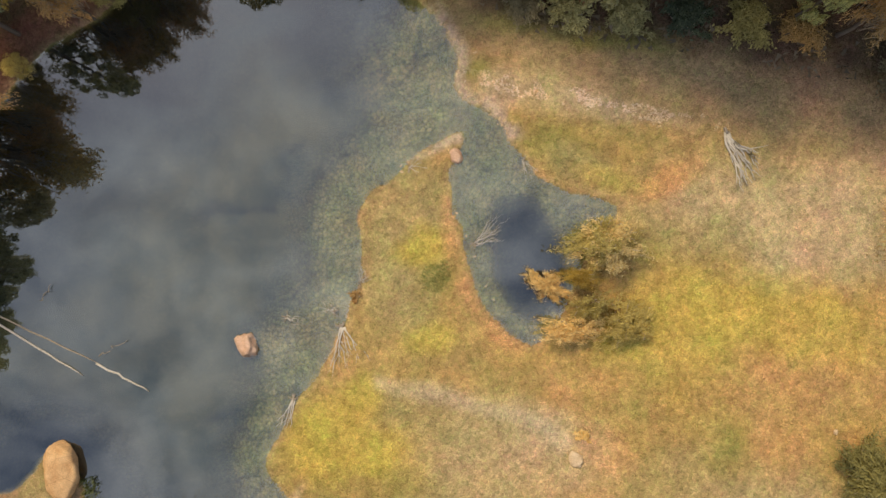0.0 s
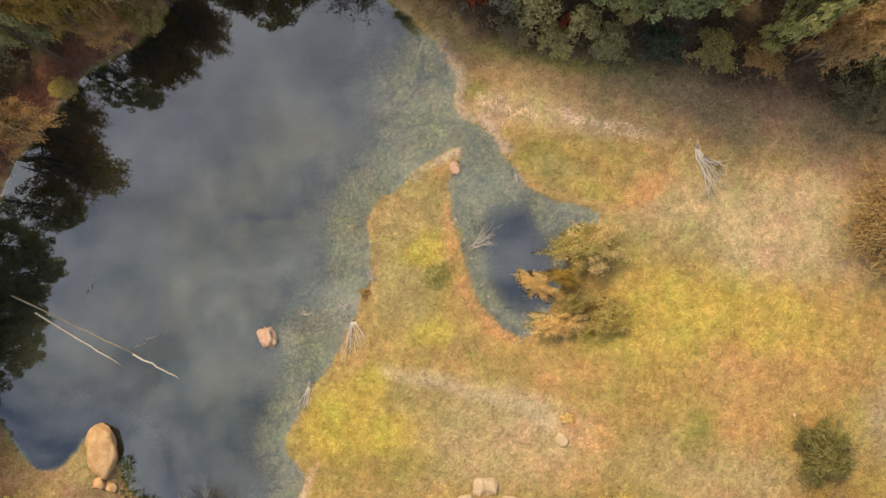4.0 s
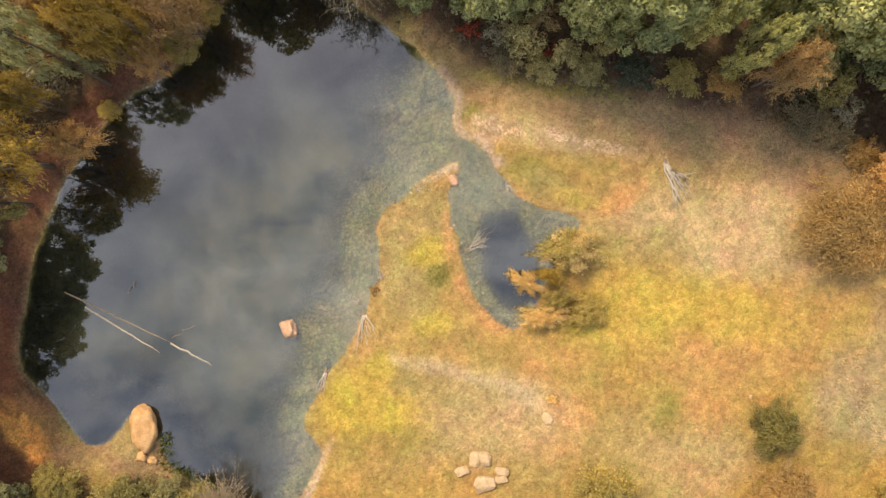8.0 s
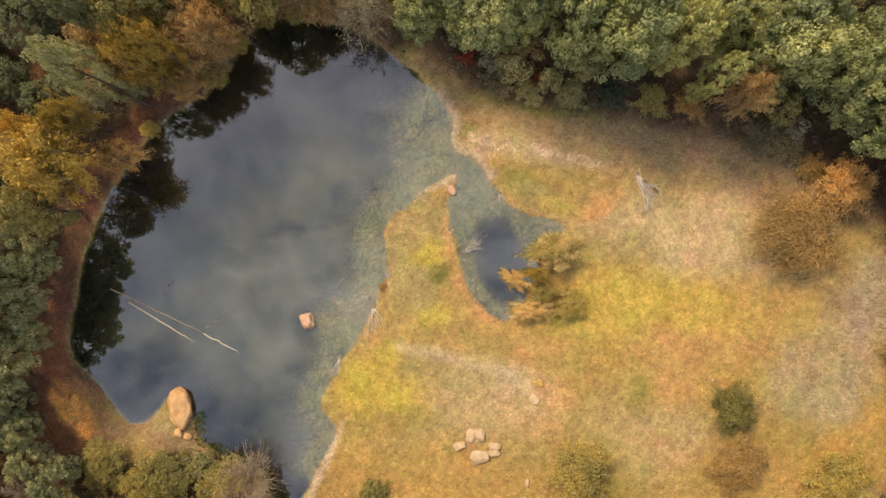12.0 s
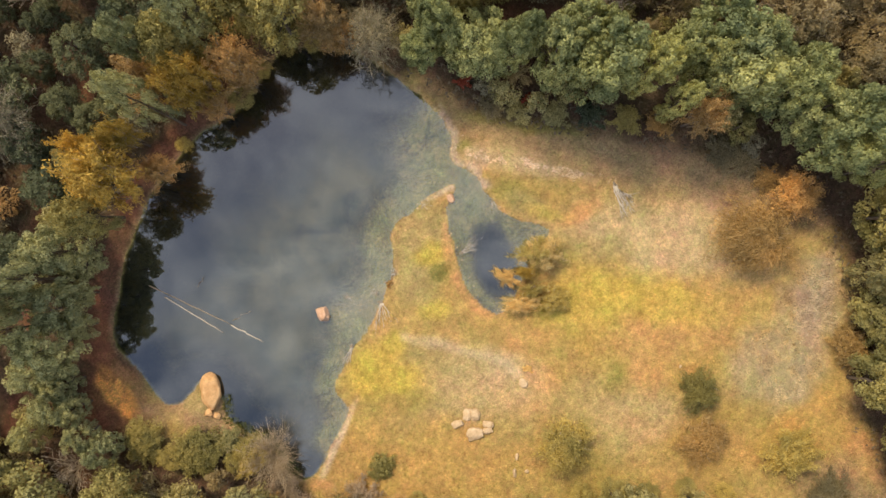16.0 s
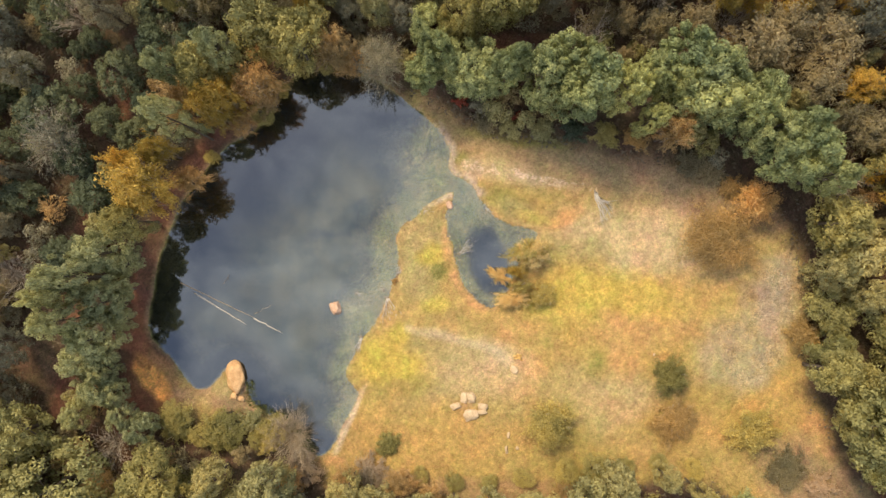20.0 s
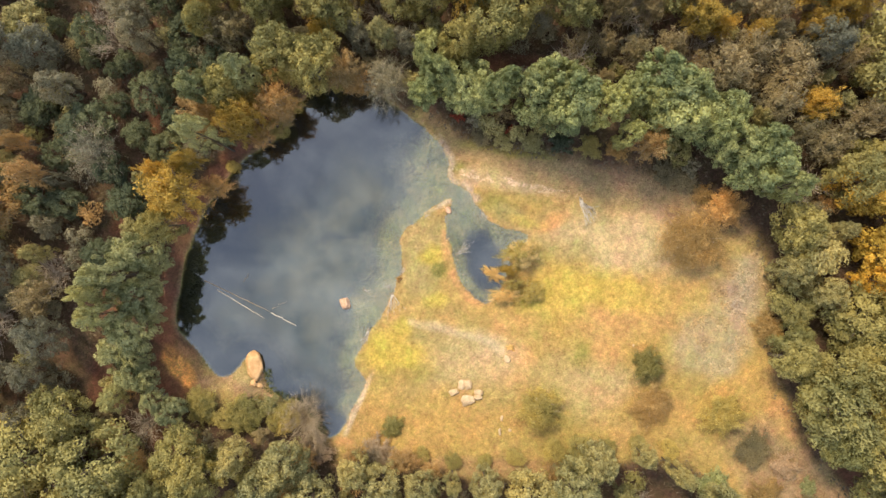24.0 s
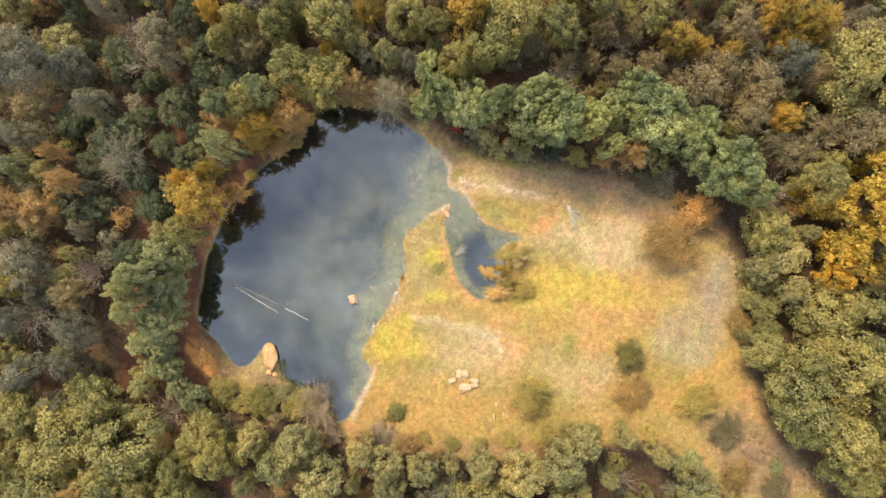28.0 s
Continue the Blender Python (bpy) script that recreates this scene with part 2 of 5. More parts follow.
def value_noise(x, y, cell, seed):
    """Smooth noise from 0 to 1 on a lattice."""
    grid = np.random.default_rng(seed).random((256, 256))
    u, v = np.asarray(x) / cell + 1000.0, np.asarray(y) / cell + 1000.0
    i, j = np.floor(u).astype(int), np.floor(v).astype(int)
    fu, fv = u - i, v - j
    fu, fv = fu * fu * (3 - 2 * fu), fv * fv * (3 - 2 * fv)
    a, b, c, d = (grid[(i + p) % 256, (j + q) % 256] for p, q in ((0, 0), (1, 0), (0, 1), (1, 1)))
    return (a * (1 - fu) + b * fu) * (1 - fv) + (c * (1 - fu) + d * fu) * fv


def fractal(x, y, cell, seed, octaves=3):
    total, size = 0.0, 0.0
    for k in range(octaves):
        total = total + value_noise(x, y, cell / 2 ** k, seed + k) * 0.5 ** k
        size += 0.5 ** k
    return total / size


def smooth_line(points, closed=False, steps=6):
    """A Catmull-Rom line through the points."""
    p = np.array(points, float)
    n = len(p)
    out = []
    for i in range(n if closed else n - 1):
        q = [p[(i + k) % n] if closed else p[min(max(i + k, 0), n - 1)] for k in (-1, 0, 1, 2)]
        for t in np.arange(steps) / steps:
            out.append(0.5 * (2 * q[1] + (q[2] - q[0]) * t + (2 * q[0] - 5 * q[1] + 4 * q[2] - q[3]) * t * t + (3 * q[1] - q[0] - 3 * q[2] + q[3]) * t ** 3))
    if not closed:
        out.append(p[-1])
    return np.array(out)


def distance(x, y, line, closed):
    """Distance to a line; to a closed one it is negative inside."""
    shape = np.shape(x)
    x, y = np.ravel(x), np.ravel(y)
    a = line if closed else line[:-1]
    b = np.roll(line, -1, 0) if closed else line[1:]
    best, inside = np.full(x.shape, 1e9), np.zeros(x.shape, bool)
    for (ax, ay), (bx, by) in zip(a, b):
        dx, dy = bx - ax, by - ay
        t = np.clip(((x - ax) * dx + (y - ay) * dy) / (dx * dx + dy * dy + 1e-12), 0, 1)
        best = np.minimum(best, (x - ax - t * dx) ** 2 + (y - ay - t * dy) ** 2)
        if closed and ay != by:
            inside ^= ((ay > y) != (by > y)) & (x < (bx - ax) * (y - ay) / (by - ay) + ax)
    best = np.sqrt(best)
    return np.where(inside, -best, best).reshape(shape)


def step(a, b, v):
    t = np.clip((v - a) / (b - a), 0, 1)
    return t * t * (3 - 2 * t)


# ---- the plan: shores, clearing and tracks ----
WEST_SHORE = [(-6.3, 16.1), (-8.9, 17.0), (-12.3, 17.3), (-14.5, 16.6), (-17.2, 12.9), (-18.7, 11.3), (-21.1, 9.8), (-23.3, 7.5), (-26.0, 3.7), (-27.6, -0.3), (-28.5, -4.4), (-28.9, -6.7), (-28.7, -8.6), (-27.1, -10.5), (-25.3, -12.8), (-24.3, -13.9), (-23.2, -13.9), (-22.1, -13.0), (-21.2, -12.1), (-19.5, -13.3), (-18.8, -15.3), (-17.3, -16.3), (-15.2, -17.5), (-13.7, -19.3), (-12.4, -20.5)]
EAST_SHORE = [(-10.9, -19.7), (-9.7, -17.3), (-8.7, -15.1), (-8.3, -14.3), (-9.1, -13.3), (-9.6, -12.3), (-8.9, -11.0), (-8.1, -9.5), (-7.0, -7.8)]
SPIT_SHORE = [(-5.95, -5.9), (-5.3, -4.8), (-5.0, -3.8), (-4.5, -2.6), (-4.4, -1.6), (-4.4, -0.2), (-4.6, 0.7), (-4.2, 1.9), (-2.9, 2.9), (-1.6, 4.0), (-0.4, 4.75), (0.3, 5.25), (0.85, 5.3), (0.8, 4.6), (0.35, 3.4), (0.2, 2.0), (0.7, 0.4), (1.1, -1.4), (1.9, -3.5), (3.1, -4.9), (4.1, -5.8), (4.7, -6.0)]
INLET_SHORE = [(5.9, -5.0), (6.7, -3.4), (7.6, -1.3), (8.5, 0.1), (9.2, 1.1), (9.0, 1.6), (7.9, 2.0), (6.7, 2.3), (5.5, 2.6), (4.7, 3.1), (4.3, 4.0), (3.5, 4.9), (3.1, 5.7), (2.2, 6.6), (1.3, 6.8), (0.75, 7.5), (0.5, 8.3), (0.6, 9.3), (0.0, 10.6), (-0.7, 11.6), (-1.3, 12.4), (-2.8, 13.6)]
SHORE = smooth_line(WEST_SHORE + EAST_SHORE + SPIT_SHORE + INLET_SHORE, True)
CLEARING = smooth_line([(-4.3, 15.1), (0.4, 13.4), (5.1, 11.1), (14.4, 9.4), (21.7, 8.1), (27.7, 6.4), (32.7, 2.1), (34.7, -2.6), (35.1, -7.9), (34.4, -13.3), (39.1, -21.3), (44.4, -29.3), (37.7, -30.6), (31.1, -27.3), (26.4, -23.3), (18.4, -23.3), (11.7, -24.9), (3.7, -24.6), (-5.6, -23.9), (-10.9, -22.6), (-12.3, -21.3), (-16.3, -18.6), (-20.3, -16.6), (-24.3, -16.6), (-26.9, -13.9), (-20, 0), (-12, 12)], True)
TRACKS = [smooth_line(p) for p in (
    [(-17.5, 14.5), (-21.5, 10.8), (-25.0, 7.5), (-27.5, 2.5), (-29.3, -3.0), (-30.2, -8.5), (-30.0, -13.0), (-30.8, -17.5), (-29.0, -22.5), (-25.5, -27.0), (-20.0, -31.0)],
    [(-37.0, -2.6), (-35.3, -8.0), (-36.0, -12.0), (-37.3, -16.5)],
    [(-34.7, 2.0), (-33.9, 4.6)], [(-31.0, 12.8), (-29.8, 15.0)],
    [(5.0, 20.2), (9.0, 19.8), (13.0, 18.9)],
    [(44.0, -16.0), (48.0, -18.0), (53.0, -21.0)],
    [(42.0, -23.0), (47.0, -27.0), (52.0, -29.5)])]


def land(x, y):
    """Distance from the waterline, out over land, with a ragged edge."""
    d = distance(x, y, SHORE, True)
    return d + (fractal(x, y, 1.1, 5, 3) - 0.5) * 0.5 * step(3.0, 0.2, np.abs(d))


def pool(x, y):
    """The deep hole in the inlet."""
    u, v = (x - 4.4) / 1.9, (y + 1.5 + 0.5 * (x - 4.4)) / 3.1
    return np.exp(-(u * u + v * v + (fractal(x, y, 1.2, 171, 2) - 0.5) * 0.7).clip(0) ** 4)


def relief(x, y, d=None):
    """Height of the ground."""
    d = land(x, y) if d is None else d
    west = step(-16.0, -24.0, x)
    bank = (0.16 + 0.55 * west) * step(0.0, 1.6, d) + 0.06 * step(0, 0.12, d)
    swell = step(1.0, 12.0, d) * (fractal(x, y, 9.0, 11, 3) * 0.7 + 0.2) + step(0.3, 2, d) * (fractal(x, y, 1.2, 17, 2) - 0.3) * 0.12
    shelf = step(-4.5, 2.5, x + 7.0 - 0.35 * np.maximum(y, -6.0) - 0.5 * np.maximum(0.0, -8.0 - y) + (fractal(x, y, 3.0, 29, 3) - 0.5) * 4.0)
    mound = 0.55 * np.exp(-((x + 10.5) ** 2 + (y + 6.0) ** 2) / 1.6)
    bed = -0.02 - (0.18 * step(0, 1.6, -d) + (1.5 - 1.38 * shelf) * step(0.5, 5.0, -d)) + mound + (fractal(x, y, 1.6, 23, 3) - 0.5) * 0.18 * step(0.4, 2.0, -d)
    bed = bed - 1.1 * pool(x, y)
    bed = bed + 0.3 * np.exp(-((x - 0.5) ** 2 + (y - 5.5) ** 2) / 0.6)
    bed = np.minimum(bed, -0.03 * step(0, 0.3, -d))
    return np.where(d > 0, np.maximum(bank + swell, 0.012) * (d > 0), bed)


# colour of the ground: name of soil or sward, and the patches where it shows (x, y, half length, half width, turn, strength)
SWARD = {
    "shaded_clay": (0.240, 0.115, 0.062), "sunlit_scar": (0.880, 0.430, 0.130), "khaki": (0.375, 0.315, 0.150), "heath": (0.270, 0.205, 0.150), "brown": (0.330, 0.230, 0.135), "straw": (0.500, 0.390, 0.230), "yellow": (0.500, 0.400, 0.095), "gold": (0.450, 0.302, 0.110),
    "orange": (0.515, 0.305, 0.140), "green": (0.270, 0.245, 0.075), "lime": (0.470, 0.370, 0.090), "pale": (0.390, 0.335, 0.240), "white": (0.560, 0.460, 0.340)}
PATCHES_EAST = [
    ("gold", 17.0, -7.0, 11.0, 7.5, 0, 0.7), ("khaki", 14.0, 1.0, 5.0, 1.8, -5, 0.55), ("khaki", 27.0, -11.5, 3.4, 2.8, 0, 0.6), ("gold", 33.0, -17.0, 6.0, 5.0, -50, 1.0), ("yellow", 14.6, -4.0, 3.6, 2.4, 10, 0.8), ("yellow", 19.6, -5.0, 4.0, 2.2, -20, 0.6), ("yellow", 9.8, -5.2, 2.0, 1.6, 0, 0.6), ("lime", 11.0, -3.4, 2.0, 1.4, 30, 0.4),
    ("orange", 17.3, -8.4, 3.0, 1.5, 25, 0.5), ("orange", 17.3, -11.5, 1.6, 2.0, 0, 0.6), ("orange", 22.0, -7.8, 2.4, 1.6, 0, 0.35), ("green", 12.5, -9.5, 2.4, 2.4, 0, 0.3), ("straw", 20.0, 0.6, 8.5, 3.2, -8, 1.0), ("straw", 24.0, 2.6, 4.0, 1.6, -15, 0.8),
    ("green", 13.5, -0.6, 3.2, 1.6, 0, 0.35), ("orange", 11.8, 2.8, 1.7, 0.8, 20, 1.0)]
PATCHES_NORTH = [
    ("heath", 13.0, 7.2, 10.0, 2.4, -8, 0.55), ("heath", 25.0, 4.5, 6.0, 2.0, -20, 0.4),
    ("green", 5.8, 4.5, 2.4, 1.1, -15, 0.7), ("khaki", 7.2, 3.4, 2.6, 1.0, -15, 0.6), ("yellow", 8.8, 3.0, 2.0, 0.6, -12, 0.45), ("straw", 5.0, 7.2, 4.5, 1.2, -8, 0.65), ("white", 8.6, 6.6, 3.6, 0.6, -12, 0.3), ("white", 2.9, 7.3, 1.0, 0.9, 40, 0.35),
    ("green", 1.4, 8.7, 0.8, 0.7, 0, 1.0), ("brown", 8.0, 9.5, 12.0, 2.0, -6, 0.6), ("brown", 22.0, 6.6, 9.0, 2.4, -16, 0.7), ("brown", 0.5, 12.6, 4.0, 1.6, -40, 0.6), ("green", 7.5, 10.9, 6.0, 1.0, -6, 0.9), ("heath", 27.5, 6.0, 4.0, 1.2, -25, 0.5), ("brown", 29.5, 3.6, 4.0, 2.4, -30, 0.9)]
PATCHES_MIDDLE = [
    ("khaki", -2.2, 0.4, 2.6, 4.6, -8, 0.75), ("yellow", -1.2, -0.6, 1.5, 1.2, 0, 0.9), ("yellow", -0.8, -5.6, 1.2, 1.0, 0, 0.8), ("orange", 0.2, 0.6, 0.5, 1.6, 5, 0.8), ("orange", 1.3, -3.3, 0.6, 1.3, 25, 1.0),
    ("orange", 2.9, -5.3, 1.4, 0.6, -40, 0.9), ("orange", 8.6, -11.4, 1.6, 1.0, -30, 1.0), ("orange", 6.4, -8.5, 2.4, 0.7, -60, 0.5), ("straw", 4.5, -10.6, 4.5, 1.7, -20, 0.7), ("straw", 3.0, -12.6, 5.5, 2.6, 0, 0.6), ("khaki", 0.5, -9.8, 4.2, 1.5, -12, 0.6), ("khaki", -2.2, -3.2, 2.0, 1.5, 0, 0.5), ("khaki", 12.5, -13.5, 3.2, 2.6, 0, 0.55), ("khaki", 20.0, -14.5, 3.0, 2.0, 0, 0.5),
    ("lime", -5.3, -11.4, 3.3, 2.3, -20, 1.0), ("lime", -4.6, -8.9, 1.3, 1.5, 0, 0.8), ("orange", -4.0, -13.6, 1.2, 0.7, 0, 0.6), ("green", -3.0, -13.6, 3.0, 1.0, 10, 0.6), ("khaki", -1.6, -15.0, 4.0, 1.4, 10, 0.5), ("khaki", 5.0, -15.6, 3.0, 2.0, 0, 0.4), ("lime", 12.0, -6.4, 2.4, 2.2, 0, 0.4), ("orange", 0.0, 4.6, 1.0, 0.5, 40, 0.6), ("green", -0.4, -2.3, 1.1, 0.9, 0, 0.55)]
PATCHES_SOUTH = [
    ("gold", -1.0, -18.5, 8.5, 4.0, 0, 0.9), ("white", -9.45, -17.3, 0.42, 3.6, -25, 0.9), ("orange", -11.4, -20.8, 1.4, 0.7, 0, 0.9), ("orange", 37.2, -18.8, 4.5, 1.0, -58, 0.9), ("pale", 32.0, -4.6, 2.6, 4.2, -20, 1.0), ("pale", 29.0, -10.2, 3.4, 3.4, 0, 0.9), ("heath", 30.2, -4.0, 1.6, 2.0, -20, 0.45), ("heath", 33.8, -20.6, 2.6, 2.4, 0, 0.7), ("heath", 37.0, -25.5, 4.5, 4.0, 0, 0.75), ("khaki", 28.5, -9.5, 2.6, 2.2, 20, 0.5),
    ("green", 14.9, -12.0, 1.0, 1.8, 0, 0.7), ("green", 12.5, -18.2, 3.0, 2.6, 0, 0.35), ("green", 26.0, -14.6, 2.4, 1.8, 0, 0.35), ("straw", 16.0, -15.0, 4.0, 3.0, 0, 0.4), ("brown", 4.0, -23.6, 12.0, 1.0, 0, 0.6), ("gold", 24.0, -17.0, 5.0, 3.0, 0, 0.7), ("brown", 33.0, -22.0, 4.0, 2.5, -40, 0.7), ("brown", 39.0, -25.0, 7.0, 3.4, -50, 0.8)]
# red bank soil darkened as in tree shade, its orange eroded streaks brightened as sunlit
PATCHES_WEST = [
    ("shaded_clay", -29.6, -8.6, 1.0, 3.4, 8, 0.9), ("shaded_clay", -28.0, -12.6, 3.2, 1.7, -48, 0.95), ("shaded_clay", -29.6, -14.6, 1.8, 2.4, 20, 0.9), ("brown", -19.9, -14.6, 4.2, 2.0, -12, 1.0), ("orange", -27.2, -11.9, 2.2, 0.5, -50, 0.5),
    ("brown", -25.4, -14.6, 1.6, 0.9, -30, 0.8), ("straw", -17.5, -16.2, 2.0, 0.6, -30, 0.5), ("khaki", -21.6, -13.6, 1.3, 1.0, 0, 0.7),
    ("sunlit_scar", -28.3, -12.4, 2.3, 0.75, -50, 1.0), ("sunlit_scar", -29.5, -11.9, 1.0, 0.50, -62, 1.0), ("sunlit_scar", -28.6, -13.2, 1.2, 0.55, -52, 1.0), ("sunlit_scar", -27.7, -14.3, 0.8, 0.45, -40, 1.0)]
LANE = smooth_line([(-3.4, -7.9), (-0.8, -8.5), (1.9, -9.3), (4.3, -10.0), (6.4, -11.2)])


def lane_and_woods(c, x, y, wx, wy):
    """The worn lane, the litter under the trees and the red tracks."""
    w = (0.45 * step(0.75, 0.1, distance(wx * 0.35 + x * 0.65, wy * 0.35 + y * 0.65, LANE, False)))[..., None]
    c = c * (1 - w) + np.array(SWARD["white"]) * w
    wood = step(-0.8, 1.2, distance(x, y, CLEARING, True) + (fractal(x, y, 2.0, 61) - 0.5) * 2.5)[..., None]
    litter = np.array((0.085, 0.060, 0.042)) + np.array((0.06, 0.04, 0.026)) * fractal(x, y, 1.0, 71)[..., None]
    c = c * (1 - wood) + litter * wood
    for line in TRACKS:
        w = step(1.3, 0.4, distance(wx * 0.3 + x * 0.7, wy * 0.3 + y * 0.7, line, False))[..., None]
        # red track soil, darkened in colour to stand in for the trees' shade
        c = c * (1 - w) + np.array((0.165, 0.086, 0.058)) * w
    return c


def ground_tone(x, y, d):
    """Colour of soil and sward at a place, as an n x 3 array."""
    wx = x + (fractal(x, y, 2.5, 31) - 0.5) * 2.4
    wy = y + (fractal(x, y, 2.5, 41) - 0.5) * 2.4
    c = np.empty((*np.shape(x), 3))
    c[:] = (0.420, 0.305, 0.120)
    olive = step(0.35, 0.65, fractal(x, y, 6.0, 51))[..., None]
    c = c * (1 - 0.5 * olive) + np.array((0.370, 0.275, 0.095)) * 0.5 * olive
    for name, px, py, rx, ry, turn, amount in PATCHES_EAST + PATCHES_NORTH + PATCHES_MIDDLE + PATCHES_SOUTH:
        ca, sa = math.cos(radians(turn)), math.sin(radians(turn))
        k = min(1.0, min(rx, ry) / 2.0)
        qx, qy = x + (wx - x) * k - px, y + (wy - y) * k - py
        u, v = qx * ca + qy * sa, -qx * sa + qy * ca
        w = (amount * step(1.45, 0.45, np.sqrt((u / rx) ** 2 + (v / ry) ** 2)))[..., None]
        c = c * (1 - w) + np.array(SWARD[name]) * w
    c = lane_and_woods(c, x, y, wx, wy)
    for name, px, py, rx, ry, turn, amount in PATCHES_WEST:
        ca, sa = math.cos(radians(turn)), math.sin(radians(turn))
        k = min(1.0, min(rx, ry) / 2.0)
        qx, qy = x + (wx - x) * k - px, y + (wy - y) * k - py
        u, v = qx * ca + qy * sa, -qx * sa + qy * ca
        w = amount * step(1.45, 0.45, np.sqrt((u / rx) ** 2 + (v / ry) ** 2))
        if name == "sunlit_scar":
            w = w * (0.4 + 0.6 * step(0.40, 0.50, fractal(x, y, 0.6, 131)))
        w = w[..., None]
        c = c * (1 - w) + np.array(SWARD[name]) * w
    rim = (step(0.45, 0.1, d) * 0.35)[..., None]
    c = c * (1 - rim) + np.array((0.420, 0.300, 0.175)) * rim
    stony = (step(0.9, 0.2, d) * step(3.9, 4.6, y - 0.2 * x) * step(-3.0, -1.0, x) * step(0.3, 0.5, fractal(x, y, 0.9, 121)) * 0.8)[..., None]
    c = c * (1 - stony) + np.array((0.520, 0.430, 0.345)) * stony
    c = c * np.array((1.05, 0.985, 0.98))
    # tufts and thin places: uneven in lightness and in green
    lumps = (value_noise(x, y, 0.42, 141) - 0.5)[..., None]
    faded = (fractal(x, y, 1.1, 151, 2) - 0.5)[..., None]
    c = c * (1 + 0.36 * lumps) * (1 + faded * np.array((0.10, 0.20, 0.02)))
    # the bed: algae on the shallow shelf, dark silt in the deep
    wet = step(0.05, -0.12, d)[..., None]
    mats = fractal(x, y, 0.7, 81, 3)
    algae = np.array((0.285, 0.245, 0.118)) + np.array((0.085, 0.064, 0.030)) * step(0.38, 0.62, mats)[..., None]
    vein = 0.55 * step(0.035, 0.0, np.abs(fractal(x, y, 2.4, 101, 4) - 0.5))[..., None]
    c = c * (1 - wet) + algae * (1 - vein) * wet
    return c


# ---- ground: one sheet out to the horizon, fine over the clearing ----
def spread(fine_lo, fine_hi, pitch, far):
    mid = np.arange(fine_lo, fine_hi + pitch / 2, pitch)
    out, gap = [], pitch
    at = 0.0
    while at < far:
        gap *= 1.25
        at += gap
        out.append(at)
    out = np.array(out)
    return np.concatenate([fine_lo - out[::-1], mid, fine_hi + out])


gx, gy = spread(-40, 46, 0.2, 2500), spread(-32, 24, 0.2, 2500)
X, Y = np.meshgrid(gx, gy)
D = land(X, Y)
Z = relief(X, Y, D)
TONE = ground_tone(X, Y, D)


def sheet(name, xs, ys, keep, z, material):
    """A grid mesh of the kept quads; returns it with the indices of its points."""
    nx, ny = len(xs), len(ys)
    idx = np.arange(nx * ny).reshape(ny, nx)
    q = np.stack([idx[:-1, :-1], idx[:-1, 1:], idx[1:, 1:], idx[1:, :-1]], -1).reshape(-1, 4)
    q = q[keep.reshape(-1)]
    used, flat = np.unique(q, return_inverse=True)
    gxx, gyy = np.meshgrid(xs, ys)
    co = np.stack([gxx.ravel()[used], gyy.ravel()[used], z.ravel()[used]], 1)
    me = bpy.data.meshes.new(name)
    me.vertices.add(len(co))
    me.vertices.foreach_set("co", co.astype(np.float32).ravel())
    me.loops.add(q.size)
    me.loops.foreach_set("vertex_index", flat.astype(np.int32).ravel())
    me.polygons.add(len(q))
    me.polygons.foreach_set("loop_start", np.arange(0, q.size, 4, dtype=np.int32))
    me.polygons.foreach_set("loop_total", np.full(len(q), 4, np.int32))
    me.polygons.foreach_set("use_smooth", np.ones(len(q), bool))
    me.materials.append(material)
    me.update(calc_edges=True)
    return me, used


def paint(me, rgb):
    a = me.attributes.new("tone", "FLOAT_COLOR", "POINT")
    a.data.foreach_set("color", np.concatenate([rgb, np.ones((len(rgb), 1))], 1).astype(np.float32).ravel())


me, used = sheet("ground", gx, gy, np.ones((len(gy) - 1, len(gx) - 1), bool), Z, MAT["ground"])
paint(me, TONE.reshape(-1, 3)[used])
tagged(new("ground", me), "golden autumn meadow and red soil round a pond", "ground", kind="structure")

wx, wy = np.arange(-31, 11, 0.2), np.arange(-22.5, 19, 0.2)
WX, WY = np.meshgrid(wx, wy)
WD = land(WX, WY)
near = WD < 0.9
keep = near[:-1, :-1] | near[1:, :-1] | near[:-1, 1:] | near[1:, 1:]
me, used = sheet("water", wx, wy, keep, np.zeros_like(WX), MAT["water"])
depth = -relief(WX, WY, WD)
murk = np.clip(0.06 + 0.62 * step(0.18, 0.8, depth) + 0.25 * step(0.7, 1.5, depth), 0, 0.95)
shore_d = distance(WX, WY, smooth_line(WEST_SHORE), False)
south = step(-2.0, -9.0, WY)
# body darkened towards the west shore, where the dark tree reflections are painted in
body_tone = step(2.5, 12.0, shore_d) * (1 - south) + step(1.2, 6.5, shore_d) * south
body_tone = body_tone * (1 - pool(WX, WY))
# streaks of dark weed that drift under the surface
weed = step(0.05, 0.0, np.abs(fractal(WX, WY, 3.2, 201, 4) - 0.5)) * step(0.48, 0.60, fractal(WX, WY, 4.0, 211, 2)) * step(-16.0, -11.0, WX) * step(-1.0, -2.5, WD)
body_tone = body_tone * (1 - 0.55 * weed)
# hide the bed wherever the body is painted dark
murk = np.maximum(murk, 0.92 * (1 - step(0.0, 0.5, body_tone)) * step(0.0, 0.35, -WD))
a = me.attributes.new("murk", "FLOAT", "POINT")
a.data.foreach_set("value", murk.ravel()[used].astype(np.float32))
a = me.attributes.new("body_tone", "FLOAT", "POINT")
a.data.foreach_set("value", body_tone.ravel()[used].astype(np.float32))
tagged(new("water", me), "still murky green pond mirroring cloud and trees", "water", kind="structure")


